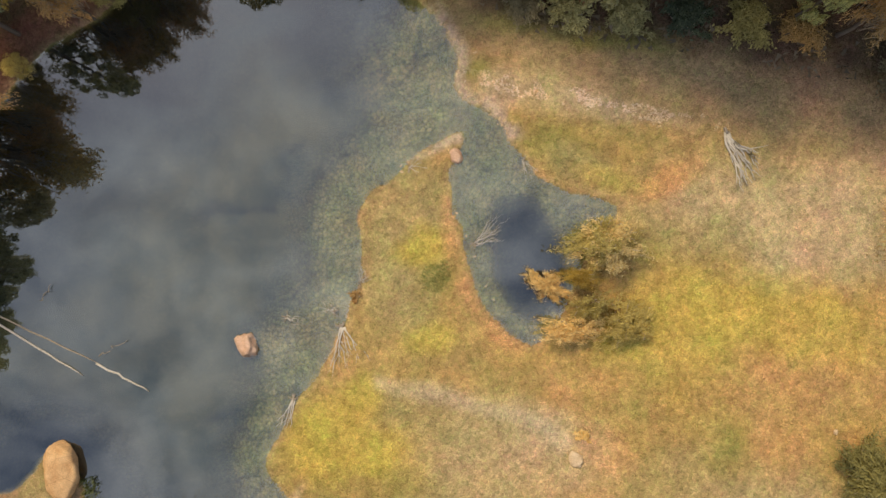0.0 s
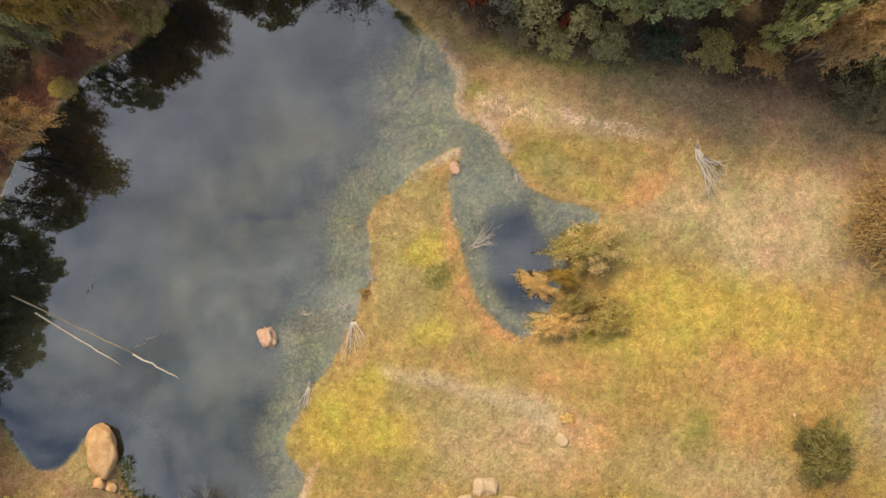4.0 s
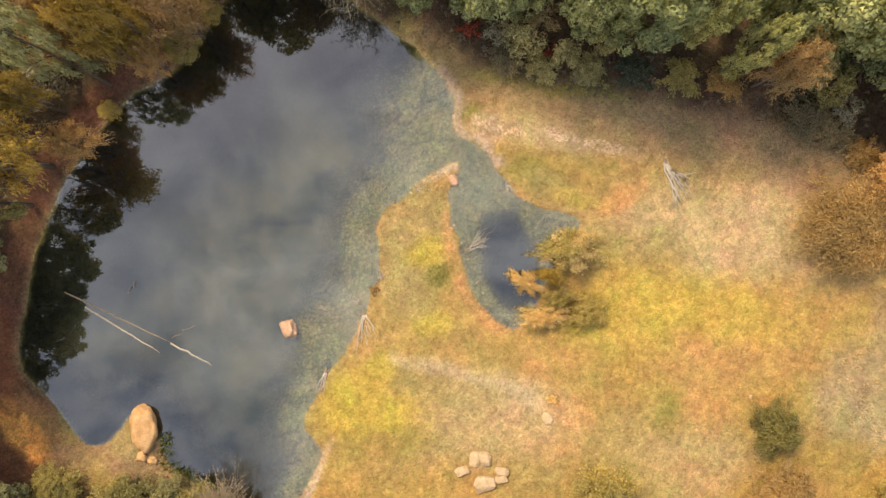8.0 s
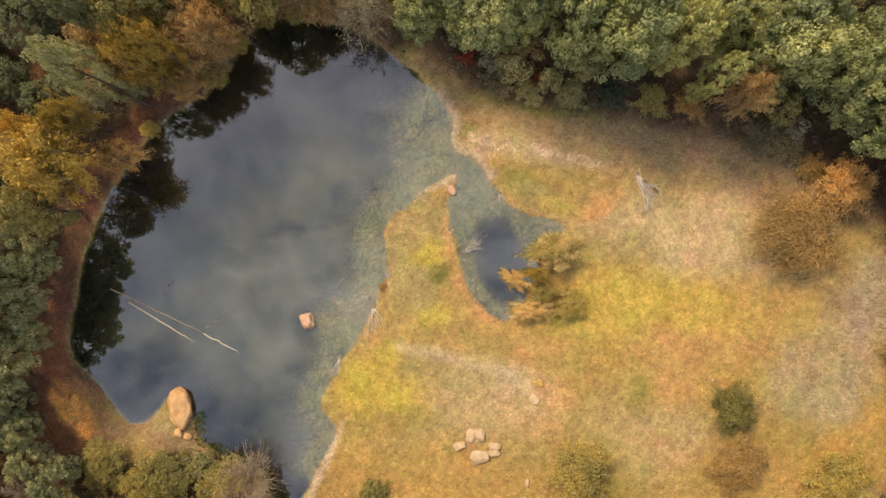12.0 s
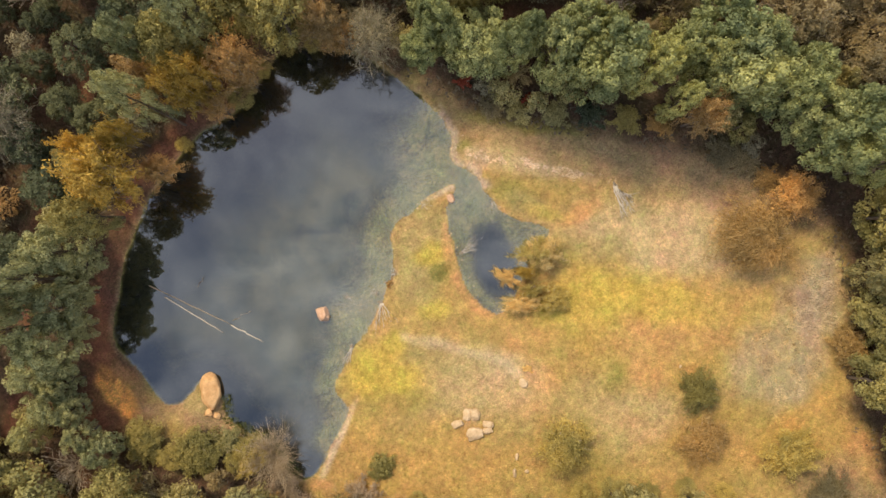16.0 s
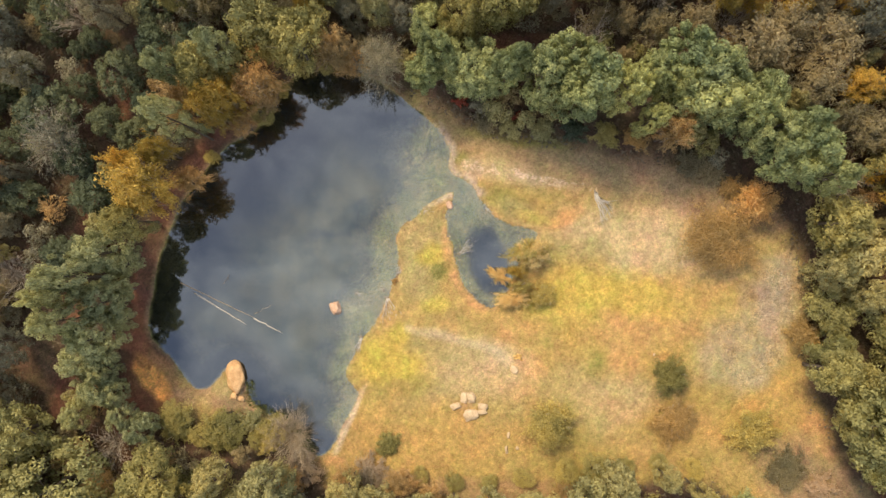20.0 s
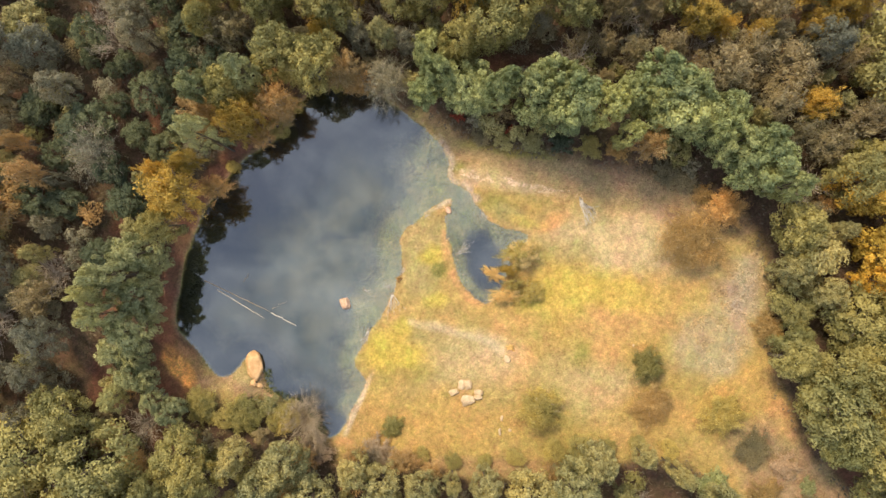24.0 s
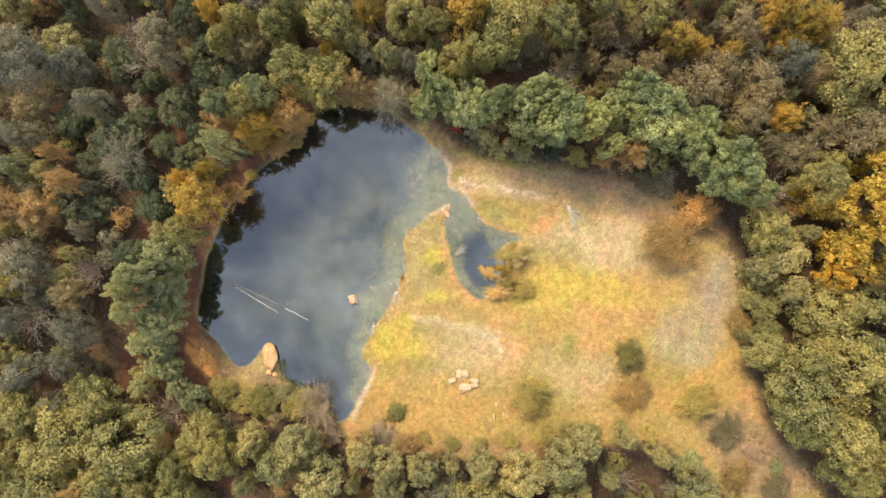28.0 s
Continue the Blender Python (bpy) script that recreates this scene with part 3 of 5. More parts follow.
def ground_z(x, y):
    """Height of the built sheet at a place."""
    i = min(max(int(np.searchsorted(gx, x)), 1), len(gx) - 1)
    j = min(max(int(np.searchsorted(gy, y)), 1), len(gy) - 1)
    u, v = (x - gx[i - 1]) / (gx[i] - gx[i - 1]), (y - gy[j - 1]) / (gy[j] - gy[j - 1])
    return float((Z[j - 1, i - 1] * (1 - u) + Z[j - 1, i] * u) * (1 - v) + (Z[j, i - 1] * (1 - u) + Z[j, i] * u) * v)


# ---- trees and shrubs ----
def leaf_blades(rng, centres, normals, length, width, droop=0.0, ways=None):
    """Pointed leaves that face outwards."""
    n = len(centres)
    side = unit(np.cross(normals, rng.normal(size=(n, 3))))
    along = np.cross(normals, side)
    if ways is not None:
        along = unit(ways + rng.normal(0, 0.3, (n, 3)))
        side = unit(np.cross(along, normals + rng.normal(0, 0.2, (n, 3))))
    along[:, 2] -= droop
    along = unit(along)
    length, width = length * rng.uniform(0.6, 1.35, (n, 1)), width * rng.uniform(0.6, 1.35, (n, 1))
    tip, base = centres + along * length / 2, centres - along * length / 2
    return np.stack([base + side * width / 2, tip - normals * length * 0.15, base - side * width / 2], 1)


def crown_mesh(name, rng, radius, low, high, clumps, leaves, size, material, clump=0.33, droop=0.0, flat=0.8, feather=False):
    """A crown of many leafy clumps over a rounded, uneven shell, with gaps between them."""
    mid, half = (low + high) / 2, (high - low) / 2
    lobes = rng.uniform(0.58, 1.18, 7)
    out_c, out_n, out_w = [], [], []
    for _ in range(clumps):
        d = unit(rng.normal(size=3) + np.array((0, 0, 0.45)))
        az = (math.atan2(d[1], d[0]) / (2 * math.pi) % 1) * 7
        lobe = lobes[int(az) % 7] * (1 - az % 1) + lobes[(int(az) + 1) % 7] * (az % 1)
        r = rng.uniform(0.45, 0.92) ** 0.6
        c = np.array((d[0] * radius * lobe * r, d[1] * radius * lobe * r, mid + d[2] * half * r))
        size_c = radius * clump * rng.uniform(0.7, 1.3)
        k = max(6, int(leaves * rng.uniform(0.7, 1.3)))
        u = unit(rng.normal(size=(k, 3)) + np.array((0, 0, 0.5)))
        out_c.append(c + u * size_c * np.array((1, 1, flat)) * rng.uniform(0.75, 1.05, (k, 1)))
        out_n.append(unit(u + rng.normal(0, 0.38, (k, 3))))
        out_w.append(unit(u * 0.5 + np.array((d[0], d[1], 0.3)) + rng.normal(0, 0.2, (k, 3))))
    return blades_mesh(name, leaf_blades(rng, np.concatenate(out_c), np.concatenate(out_n), size[0], size[1], droop, np.concatenate(out_w) if feather else None), material)


def spray_crown(rng, radius, low, high, sprays, leaves, size, droop=0.5, spread=0.055, thick=0.03):
    """A feathery crown: arching twigs with narrow leaves along them. Returns the leaves' corners and the twigs."""
    lobes = rng.uniform(0.62, 1.15, 6)
    out_c, out_n, out_w, twigs = [], [], [], Tubes()
    for _ in range(sprays):
        u = rng.uniform(0, 2 * math.pi)
        az = u / (2 * math.pi) * 6
        lobe = lobes[int(az) % 6] * (1 - az % 1) + lobes[(int(az) + 1) % 6] * (az % 1)
        f = rng.uniform(0.02, 1.0) ** 0.55
        reach, ca, sa = 0.88 * radius * lobe * f, math.cos(u), math.sin(u)
        top = low + (high - low) * (1 - 0.6 * f * f) * rng.uniform(0.78, 1.03)
        s = np.array((ca * reach * 0.12, sa * reach * 0.12, low + (top - low) * rng.uniform(0.1, 0.55)))
        m = np.array((ca * reach * 0.6, sa * reach * 0.6, top + 0.06 * (high - low)))
        e = np.array((ca * reach, sa * reach, top - droop * reach * 0.4)) + rng.normal(0, 0.08 * radius, 3)
        off = np.append(rng.normal(0, 0.2 * radius, 2), 0)
        s, m, e = s + off, m + off, e + off
        k = max(8, int(leaves * rng.uniform(0.6, 1.4)))
        t = rng.uniform(0.3, 1.04, (k, 1))
        p = (1 - t) ** 2 * s + 2 * t * (1 - t) * m + t * t * e
        out_c.append(p + rng.normal(0, 1, (k, 3)) * spread * radius * (0.35 + 0.8 * t))
        out_w.append(unit(unit(2 * (1 - t) * (m - s) + 2 * t * (e - m)) + rng.normal(0, 0.45, (k, 3)) + np.array((0, 0, -0.3 * droop))))
        out_n.append(unit(rng.normal(0, 0.5, (k, 3)) + np.array((ca * 0.3, sa * 0.3, 1))))
        twigs.add([(1 - q) ** 2 * s + 2 * q * (1 - q) * m + q * q * e for q in (0, 0.3, 0.65, 1)], [thick * q for q in (1, 0.75, 0.5, 0.15)], 3)
    return leaf_blades(rng, np.concatenate(out_c), np.concatenate(out_n), size[0], size[1], 0.0, np.concatenate(out_w)), twigs


def trunk(root, rng, height, radius, thick, limbs, material):
    """A tapered trunk, with each limb a piece of it."""
    t = Tubes()
    top = np.array((rng.normal(0, 0.25), rng.normal(0, 0.25), height * 0.85))
    stem = bent(rng, (0, 0, -0.3), top, 0.02, 6)
    t.add(stem, [thick * s for s in (1.35, 1.0, 0.85, 0.65, 0.45, 0.2)], 7)
    bole = part("trunk", t.mesh("trunk", material), root)
    for i in range(limbs):
        f = rng.uniform(0.3, 0.85)
        s = stem[0] + (top - stem[0]) * f
        u = i * 2.4 + rng.uniform(-0.4, 0.4)
        e = s + np.array((math.cos(u) * radius * rng.uniform(0.5, 0.85), math.sin(u) * radius * rng.uniform(0.5, 0.85), height * rng.uniform(0.12, 0.3)))
        t = Tubes()
        t.add(bent(rng, s, e, 0.05, 4), [thick * (1 - f * 0.6) * k for k in (0.5, 0.36, 0.24, 0.08)], 5)
        part("limb", t.mesh("limb", material), bole)


def bare_limbs(root, rng, height, radius, material, limbs=9, twigs=6, thick=1.0):
    """A leafless crown: limbs that fork into thin twigs, each limb a part."""
    for i in range(limbs):
        t = Tubes()
        u = i * 2.4 + rng.uniform(-0.5, 0.5)
        s = np.array((0, 0, height * rng.uniform(0.1, 0.45)))
        e = np.array((math.cos(u) * radius * rng.uniform(0.5, 0.95), math.sin(u) * radius * rng.uniform(0.5, 0.95), height * rng.uniform(0.7, 1.0)))
        limb = bent(rng, s, e, 0.06, 5)
        t.add(limb, [thick * k for k in (0.04, 0.032, 0.026, 0.02, 0.01)], 5)
        for _ in range(twigs):
            k = rng.integers(1, 4)
            p = limb[k]
            q = p + (e - s) * rng.uniform(0.2, 0.5) + rng.normal(0, radius * 0.22, 3)
            tw = bent(rng, p, q, 0.07, 4)
            t.add(tw, [thick * k for k in (0.022, 0.017, 0.013, 0.006)], 3)
            for _ in range(2):
                t.add([tw[2], tw[2] + (q - p) * 0.35 + rng.normal(0, radius * 0.09, 3)], [thick * 0.015, thick * 0.006], 3)
        part("limb", t.mesh("limb", material), root)


KINDS = {   # label; leaf length and width; clumps; leaves a clump; clump size; droop
    "bluegreen": ("bushy grey-green tree with rounded leaf clumps", (0.16, 0.13), 135, 105, 0.15, 0.0),
    "olive": ("olive-green broadleaf tree in the woods", (0.20, 0.15), 100, 80, 0.19, 0.0),
    "greyolive": ("grey-olive tree with thin faded foliage", (0.21, 0.12), 96, 76, 0.20, 0.1),
    "palegreen": ("tall pale green tree on the pond bank", (0.18, 0.14), 110, 84, 0.16, 0.0),
    "yellowgreen": ("yellow-green tree with turning leaves", (0.19, 0.13), 100, 86, 0.19, 0.1),
    "bronze": ("bushy bronze-green tree with turning leaves", (0.17, 0.10), 100, 84, 0.18, 0.1),
    "gold": ("golden autumn tree with feathery leaves", (0.24, 0.085), 100, 92, 0.22, 0.2),
    "amber": ("bright golden-yellow tree in full autumn colour", (0.27, 0.16), 74, 60, 0.22, 0.1),
    "tan": ("tan autumn tree with sparse feathery leaves", (0.26, 0.075), 90, 84, 0.23, 0.2),
    "brown": ("brown half-bare tree with withered leaves", (0.28, 0.10), 84, 60, 0.23, 0.15),
    "darkgreen": ("dark green tree in the wood, leaves darkened for its shade", (0.24, 0.16), 84, 60, 0.19, 0.05),
}
FEATHERY = ("gold", "tan", "brown")
PROTO = {}
TREE_RNG = random.Random(4)


def plant(kind, x, y, radius, height, group="woodland trees"):
    """One tree: a trunk with limbs and a crown of leaves."""
    look_no = TREE_RNG.randrange(3)
    z = ground_z(x, y)
    m = pose(x, y, z, TREE_RNG.uniform(-3, 3), TREE_RNG.uniform(-3, 3), TREE_RNG.uniform(0, 360)) @ Matrix.Diagonal((radius / 2.8 * TREE_RNG.uniform(0.85, 1.15), radius / 2.8, height / 7.0 * TREE_RNG.uniform(0.90, 1.06), 1))
    if (kind, look_no) in PROTO:
        return copy_thing(PROTO[kind, look_no], m)
    label, size, clumps, leaves, clump, droop = KINDS[kind]
    rng = np.random.default_rng(sum(map(ord, kind)) * 7 + look_no)
    root = tagged(new("tree"), label, "tree", group)
    trunk(root, rng, 6.6, 2.6, 0.16, 6, MAT["bark"])
    if kind in FEATHERY:
        corners, twigs = spray_crown(rng, 2.75, 1.2, 6.9, int(clumps * 1.15), leaves, size, 0.45, 0.06, 0.035)
        part("twig_spray", twigs.mesh("twig_spray", MAT["twig"]), root)
        part("crown", blades_mesh("crown", corners, MAT["leaf_" + kind]), root)
    else:
        part("crown", crown_mesh("crown", rng, 2.6, 0.5, 6.9, clumps, leaves, size, MAT["leaf_" + kind], clump, droop), root)
    root.matrix_basis = m
    PROTO[kind, look_no] = root
    return root


def bare_tree(x, y, radius, height):
    look_no = TREE_RNG.randrange(2)
    m = pose(x, y, ground_z(x, y), 0, 0, TREE_RNG.uniform(0, 360)) @ Matrix.Diagonal((radius / 2.5, radius / 2.5, height / 6.0, 1))
    if ("bare", look_no) in PROTO:
        return copy_thing(PROTO["bare", look_no], m)
    rng = np.random.default_rng(900 + look_no)
    root = tagged(new("tree"), "leafless grey tree with bare spreading twigs", "tree", "woodland trees")
    trunk(root, rng, 5.0, 1.2, 0.12, 3, MAT["twig"])
    bare_limbs(root, rng, 6.0, 2.5, MAT["twig"], 15, 13)
    root.matrix_basis = m
    PROTO["bare", look_no] = root
    return root


def shrub(x, y, radius, height, kind, label, density=1.0, size=(0.15, 0.06), name="shrub", droop=0.5, seed=0):
    """A shrub of its own shape: stems and a feathery crown."""
    rng = np.random.default_rng(int(abs(x * 131 + y * 17) * 10) + 3 + seed)
    root = tagged(new(name), label, name, "shrubs in the clearing")
    for i in range(9):
        t = Tubes()
        u = i * 2.4
        e = (math.cos(u) * radius * rng.uniform(0.3, 0.85), math.sin(u) * radius * rng.uniform(0.3, 0.85), height * rng.uniform(0.6, 0.95))
        t.add(bent(rng, (math.cos(u) * 0.12, math.sin(u) * 0.12, -0.15), e, 0.05, 5), [0.05, 0.04, 0.03, 0.02, 0.008], 4)
        part("stem", t.mesh("stem", MAT["twig"]), root)
    corners, twigs = spray_crown(rng, radius * 1.06, 0.08, height, int(52 * density * (0.6 + 0.4 * radius)), int(95 * min(1.0, 0.35 + radius / 2.5)), size, droop, 0.075, 0.014)
    part("twig_spray", twigs.mesh("twig_spray", MAT["twig"]), root)
    part("crown", blades_mesh("crown", corners, MAT["leaf_" + kind]), root)
    root.matrix_basis = pose(x, y, max(ground_z(x, y), -0.3), 0, 0, 0)
    return root


# every tree: east, north, crown radius
HEDGE = ("bluegreen", 8.0, [(-1.3, 19.5, 2.2), (-1.5, 16.1, 1.8), (2.5, 15.6, 2.6), (5.9, 15.8, 1.8), (8.6, 14.2, 2.6), (12.3, 14.0, 2.4), (15.6, 14.0, 2.4), (18.4, 15.0, 2.3), (23.0, 14.0, 2.6), (26.3, 11.5, 2.4), (30.6, 8.7, 2.8), (33.4, 5.9, 2.0), (18.0, 11.2, 1.6), (13.2, 15.9, 1.8), (10.1, 16.1, 1.6), (20.4, 14.0, 2.2), (25.0, 12.8, 2.0), (28.6, 10.2, 2.2), (-0.2, 17.6, 1.8), (32.2, 7.2, 1.9), (5.0, 15.0, 1.8), (10.6, 14.6, 1.8), (24.6, 14.9, 2.2), (27.7, 12.9, 2.1), (21.8, 15.7, 2.1), (30.6, 10.7, 2.1)])
EAST_OLIVE = ("yellowgreen", 7.5, [(34.8, 1.9, 2.9), (40.9, -7.3, 4.5), (34.2, -11.1, 2.5), (37.8, -15.3, 3.6), (42.8, -12.2, 3.2), (42.1, -19.9, 3.8), (38.5, -18.7, 2.6), (46.7, -22.1, 3.2), (46.7, -13.8, 2.6), (46.7, -17.8, 2.1), (39.4, 6.5, 2.6), (38.8, -11.6, 2.7), (45.8, -9.2, 2.5), (43.4, -24.5, 2.5)])
EAST_GREY = ("olive", 7.0, [(36.6, -0.8, 3.4), (34.3, -2.2, 1.7), (37.4, -4.3, 1.7), (39.6, 1.6, 1.8)])
EAST_AMBER = ("amber", 7.5, [(41.0, 5.5, 2.9), (44.2, 4.0, 3.4), (42.8, 0.4, 2.7), (46.0, -0.6, 3.0), (42.4, -3.2, 1.8), (47.0, 7.2, 2.6)])
EAST_GOLD = ("gold", 7.0, [(37.4, 14.5, 1.9), (40.8, 24.5, 3.1), (35.9, 25.7, 2.2), (37.1, 22.3, 1.9), (31.0, 21.3, 1.6), (25.1, 22.8, 2.0), (43.0, -1.8, 1.4)])
EAST_EDGE = ("yellowgreen", 4.2, [(36.2, -9.0, 1.9), (37.0, -12.0, 1.9), (38.2, -14.9, 1.9), (39.6, -17.6, 1.9), (41.4, -20.4, 1.9), (35.6, -5.6, 1.7)])
NORTH_BROWN = ("brown", 6.5, [(22.7, 19.6, 1.9), (34.5, 18.1, 2.9), (38.3, 10.5, 2.5), (44.5, 12.2, 2.6), (46.3, 22.7, 3.0), (33.3, 14.0, 2.2), (30.2, 19.3, 2.0), (27.7, 17.1, 2.5), (32.1, 23.7, 1.9), (19.0, 19.3, 2.0), (17.1, 23.7, 2.1), (20.9, 23.7, 2.0), (35.2, 11.2, 1.9), (40.8, 18.7, 2.1), (42.0, 13.1, 2.1)])
NORTH_OLIVE = ("yellowgreen", 7.0, [(12.4, 24.0, 2.3), (-4.0, 25.3, 1.6), (-0.9, 23.8, 1.4), (7.2, 24.2, 2.2), (22.0, 26.3, 2.0), (5.0, 21.4, 2.0), (16.4, 26.3, 1.9), (-11.4, 23.8, 2.5), (-16.3, 25.4, 1.9), (-21.9, 24.8, 1.9), (-17.5, 22.9, 1.7), (-23.7, 22.0, 1.7), (1.9, 20.4, 1.2), (45.0, 19.2, 3.8), (42.4, 17.4, 2.4), (47.3, 10.7, 2.9)])
NORTH_DROOPING = ("greyolive", 6.5, [(-8.4, 21.4, 1.8), (-3.6, 20.8, 1.6)])
NORTH_GOLD = ("gold", 7.0, [(-25.0, 25.4, 2.0), (-8.0, 26.0, 2.2), (3.5, 25.4, 2.7), (-12.0, 21.4, 2.0), (27.2, 21.7, 1.6)])
WEST_TALL = ("palegreen", 11.0, [(-30.0, -0.3, 2.3), (-30.5, -2.7, 2.3), (-30.7, -5.1, 2.5), (-30.8, -7.7, 2.4), (-32.6, -6.4, 1.9), (-32.2, -3.6, 1.8)])
HEDGE_GOLD = ("tan", 8.2, [(20.0, 10.1, 1.6)])
WEST_LOW = ("palegreen", 4.6, [(-32.6, -10.0, 2.4), (-31.2, -12.7, 2.0), (-33.4, -15.2, 1.8), (-27.4, -16.6, 1.6), (-29.4, -15.4, 1.6), (-30.0, -13.2, 1.4), (-30.6, -11.2, 1.4), (-31.2, -9.6, 1.8), (-29.1, -1.4, 1.5), (-29.5, -4.0, 1.5), (-29.7, -6.6, 1.5)])
WEST_GOLD = ("gold", 10.4, [(-26.4, 5.0, 2.7), (-28.2, 7.0, 1.8), (-19.9, 11.6, 2.5), (-25.4, 8.6, 1.9), (-18.4, 13.2, 1.6)])
WEST_TAN = ("tan", 9.2, [(-24.2, 13.2, 2.3), (-16.7, 14.2, 2.3), (-10.0, 18.2, 2.2), (-44.7, 4.1, 2.4), (-40.9, 7.2, 1.6), (-42.2, 10.9, 1.2), (-38.8, -26.2, 2.2), (-46.8, 4.1, 1.9)])
BANK_LOW = ("bronze", 4.0, [(-22.4, 8.6, 1.3), (-17.5, 12.7, 1.3), (-15.8, 15.4, 1.4), (-13.6, 17.2, 1.5), (-11.4, 17.4, 1.4)])
BANK_TAN = ("tan", 5.6, [(-23.9, 6.2, 1.7), (-18.7, 11.4, 1.5), (-9.0, 17.2, 1.7), (-16.3, 13.8, 1.4)])
NORTHWEST_BANK = ("yellowgreen", 10.2, [(-21.0, 15.4, 2.4), (-16.0, 18.8, 2.4), (-12.8, 18.2, 2.2), (-27.8, 2.4, 1.7), (-14.8, 17.6, 1.6)])
NORTHWEST_PALE = ("palegreen", 10.0, [(-22.4, 10.4, 1.8), (-19.0, 16.6, 1.9), (-23.0, 15.6, 1.7)])
WEST_OLIVE = ("greyolive", 7.0, [(-39.2, -8.3, 3.7), (-44.7, -1.8, 3.2), (-44.7, -12.9, 3.7), (-40.7, -12.3, 2.5), (-44.7, 11.8, 3.1), (-39.8, 19.2, 3.7), (-44.7, 19.8, 2.8), (-29.9, 21.1, 3.1), (-46.6, -7.4, 2.5), (-30.5, 23.5, 2.7), (-37.3, 16.1, 2.5)])
NORTHWEST_DARK = ("darkgreen", 6.0, [(-35.3, -0.7, 2.1), (-32.6, 4.6, 2.6), (-36.1, 12.4, 2.8), (-41.6, 14.3, 2.8), (-32.4, 18.9, 1.6), (-26.8, 19.2, 2.1), (-34.0, 8.2, 2.0), (-38.6, 4.4, 2.5), (-36.1, 21.7, 2.7), (-33.6, 14.6, 1.7), (-28.6, 10.4, 1.6), (-29.6, 16.0, 1.8), (-25.0, 16.4, 1.7), (-27.6, 13.2, 1.8), (-31.4, 11.6, 1.9), (-26.6, 22.4, 1.8), (-23.4, 18.8, 1.6), (-39.4, 9.4, 2.2)])
SOUTH_OLIVE = ("olive", 6.5, [(-2.7, -25.4, 2.6), (1.0, -24.3, 2.2), (4.4, -24.5, 2.4), (9.1, -25.7, 2.6), (13.4, -24.0, 2.6), (16.2, -21.8, 2.0), (18.7, -25.7, 2.6), (24.0, -23.0, 2.9), (28.6, -26.5, 2.4), (-13.9, -26.2, 2.9), (-8.9, -22.6, 2.4), (-6.5, -24.2, 2.0), (-18.9, -24.5, 3.2), (-21.5, -21.4, 2.7), (-16.4, -22.3, 2.4), (-10.2, -26.5, 2.2), (20.9, -21.7, 1.7), (7.2, -26.7, 2.1), (-5.8, -26.8, 1.9)])
SOUTH_EDGE = ("bronze", 2.8, [(11.4, -21.6, 1.6), (14.2, -21.2, 1.6), (17.3, -20.9, 1.7), (20.6, -20.8, 1.7), (24.0, -21.2, 1.6), (1.0, -22.4, 1.6), (4.2, -22.6, 1.6), (7.6, -22.2, 1.6), (-2.2, -21.9, 1.4)])
SOUTH_BRUSH = ("tan", 3.0, [(-34.5, -19.6, 2.2), (-31.3, -21.9, 1.8), (-14.5, -22.0, 1.9), (-16.4, -25.8, 1.8), (-9.3, -21.6, 1.5), (-4.2, -22.2, 1.9), (11.4, -22.9, 1.6), (-1.5, -23.2, 1.5), (-40.0, -26.5, 2.2), (-26.0, -19.6, 1.5)])
SOUTHWEST_BUSH = ("bronze", 4.2, [(-25.4, -16.0, 2.6), (-20.5, -17.4, 2.1), (-22.8, -17.9, 2.1), (-17.8, -18.4, 1.6)])
SOUTHWEST = ("yellowgreen", 6.0, [(-33.9, -20.9, 2.9), (-23.7, -22.4, 1.9), (-25.9, -20.2, 1.9), (-29.0, -23.4, 1.9), (-28.4, -26.5, 2.1), (-36.5, -24.6, 2.5), (-32.1, -25.6, 2.1), (-42.7, -25.6, 3.1), (-46.5, -22.4, 3.1), (-40.9, -20.6, 2.9), (-45.2, -17.4, 2.9), (-37.7, -16.2, 2.6)])

STANDS = (HEDGE, EAST_OLIVE, EAST_EDGE, SOUTH_EDGE, EAST_GREY, EAST_AMBER, EAST_GOLD, NORTH_BROWN, NORTH_OLIVE, NORTH_DROOPING, NORTH_GOLD, WEST_TALL, HEDGE_GOLD, WEST_LOW, WEST_GOLD, WEST_TAN, BANK_LOW, BANK_TAN, NORTHWEST_BANK, NORTHWEST_PALE, WEST_OLIVE, NORTHWEST_DARK, SOUTH_OLIVE, SOUTH_BRUSH, SOUTHWEST_BUSH, SOUTHWEST)
PLACED = []
BANK = (NORTHWEST_PALE, BANK_LOW, BANK_TAN, WEST_TALL, WEST_GOLD, NORTHWEST_BANK, WEST_TAN, NORTHWEST_DARK)
for stand in STANDS:
    kind, height, places = stand
    # the places of most stands are those of the tree tops: their stems stand a little farther out
    out = 1.0 if stand in BANK else 1.0 if stand is HEDGE else 0.975 if stand is SOUTH_OLIVE else 1 + 0.0025 * height
    if stand not in BANK and height > 5.0:
        height *= 1.25
    for x, y, r in places:
        x, y = x * out, y * out
        plant(kind, x, y, r * (1.28 if kind == "bluegreen" else 0.95 if kind == "olive" or r > 3 else 1.15), height * (0.80 + 0.25 * min(1.2, r / 2.5)))
        PLACED.append((x, y, r))
for x, y, r in [(-46.0, -7.2, 3.0), (13.0, 19.0, 2.2), (19.5, 24.0, 2.4), (-30.5, -18.5, 2.0), (17.5, 27.0, 2.5), (44.0, 25.0, 2.4), (26.0, 20.0, 2.2)]:
    bare_tree(x, y, r, 5.5)
    PLACED.append((x, y, r * 0.7))

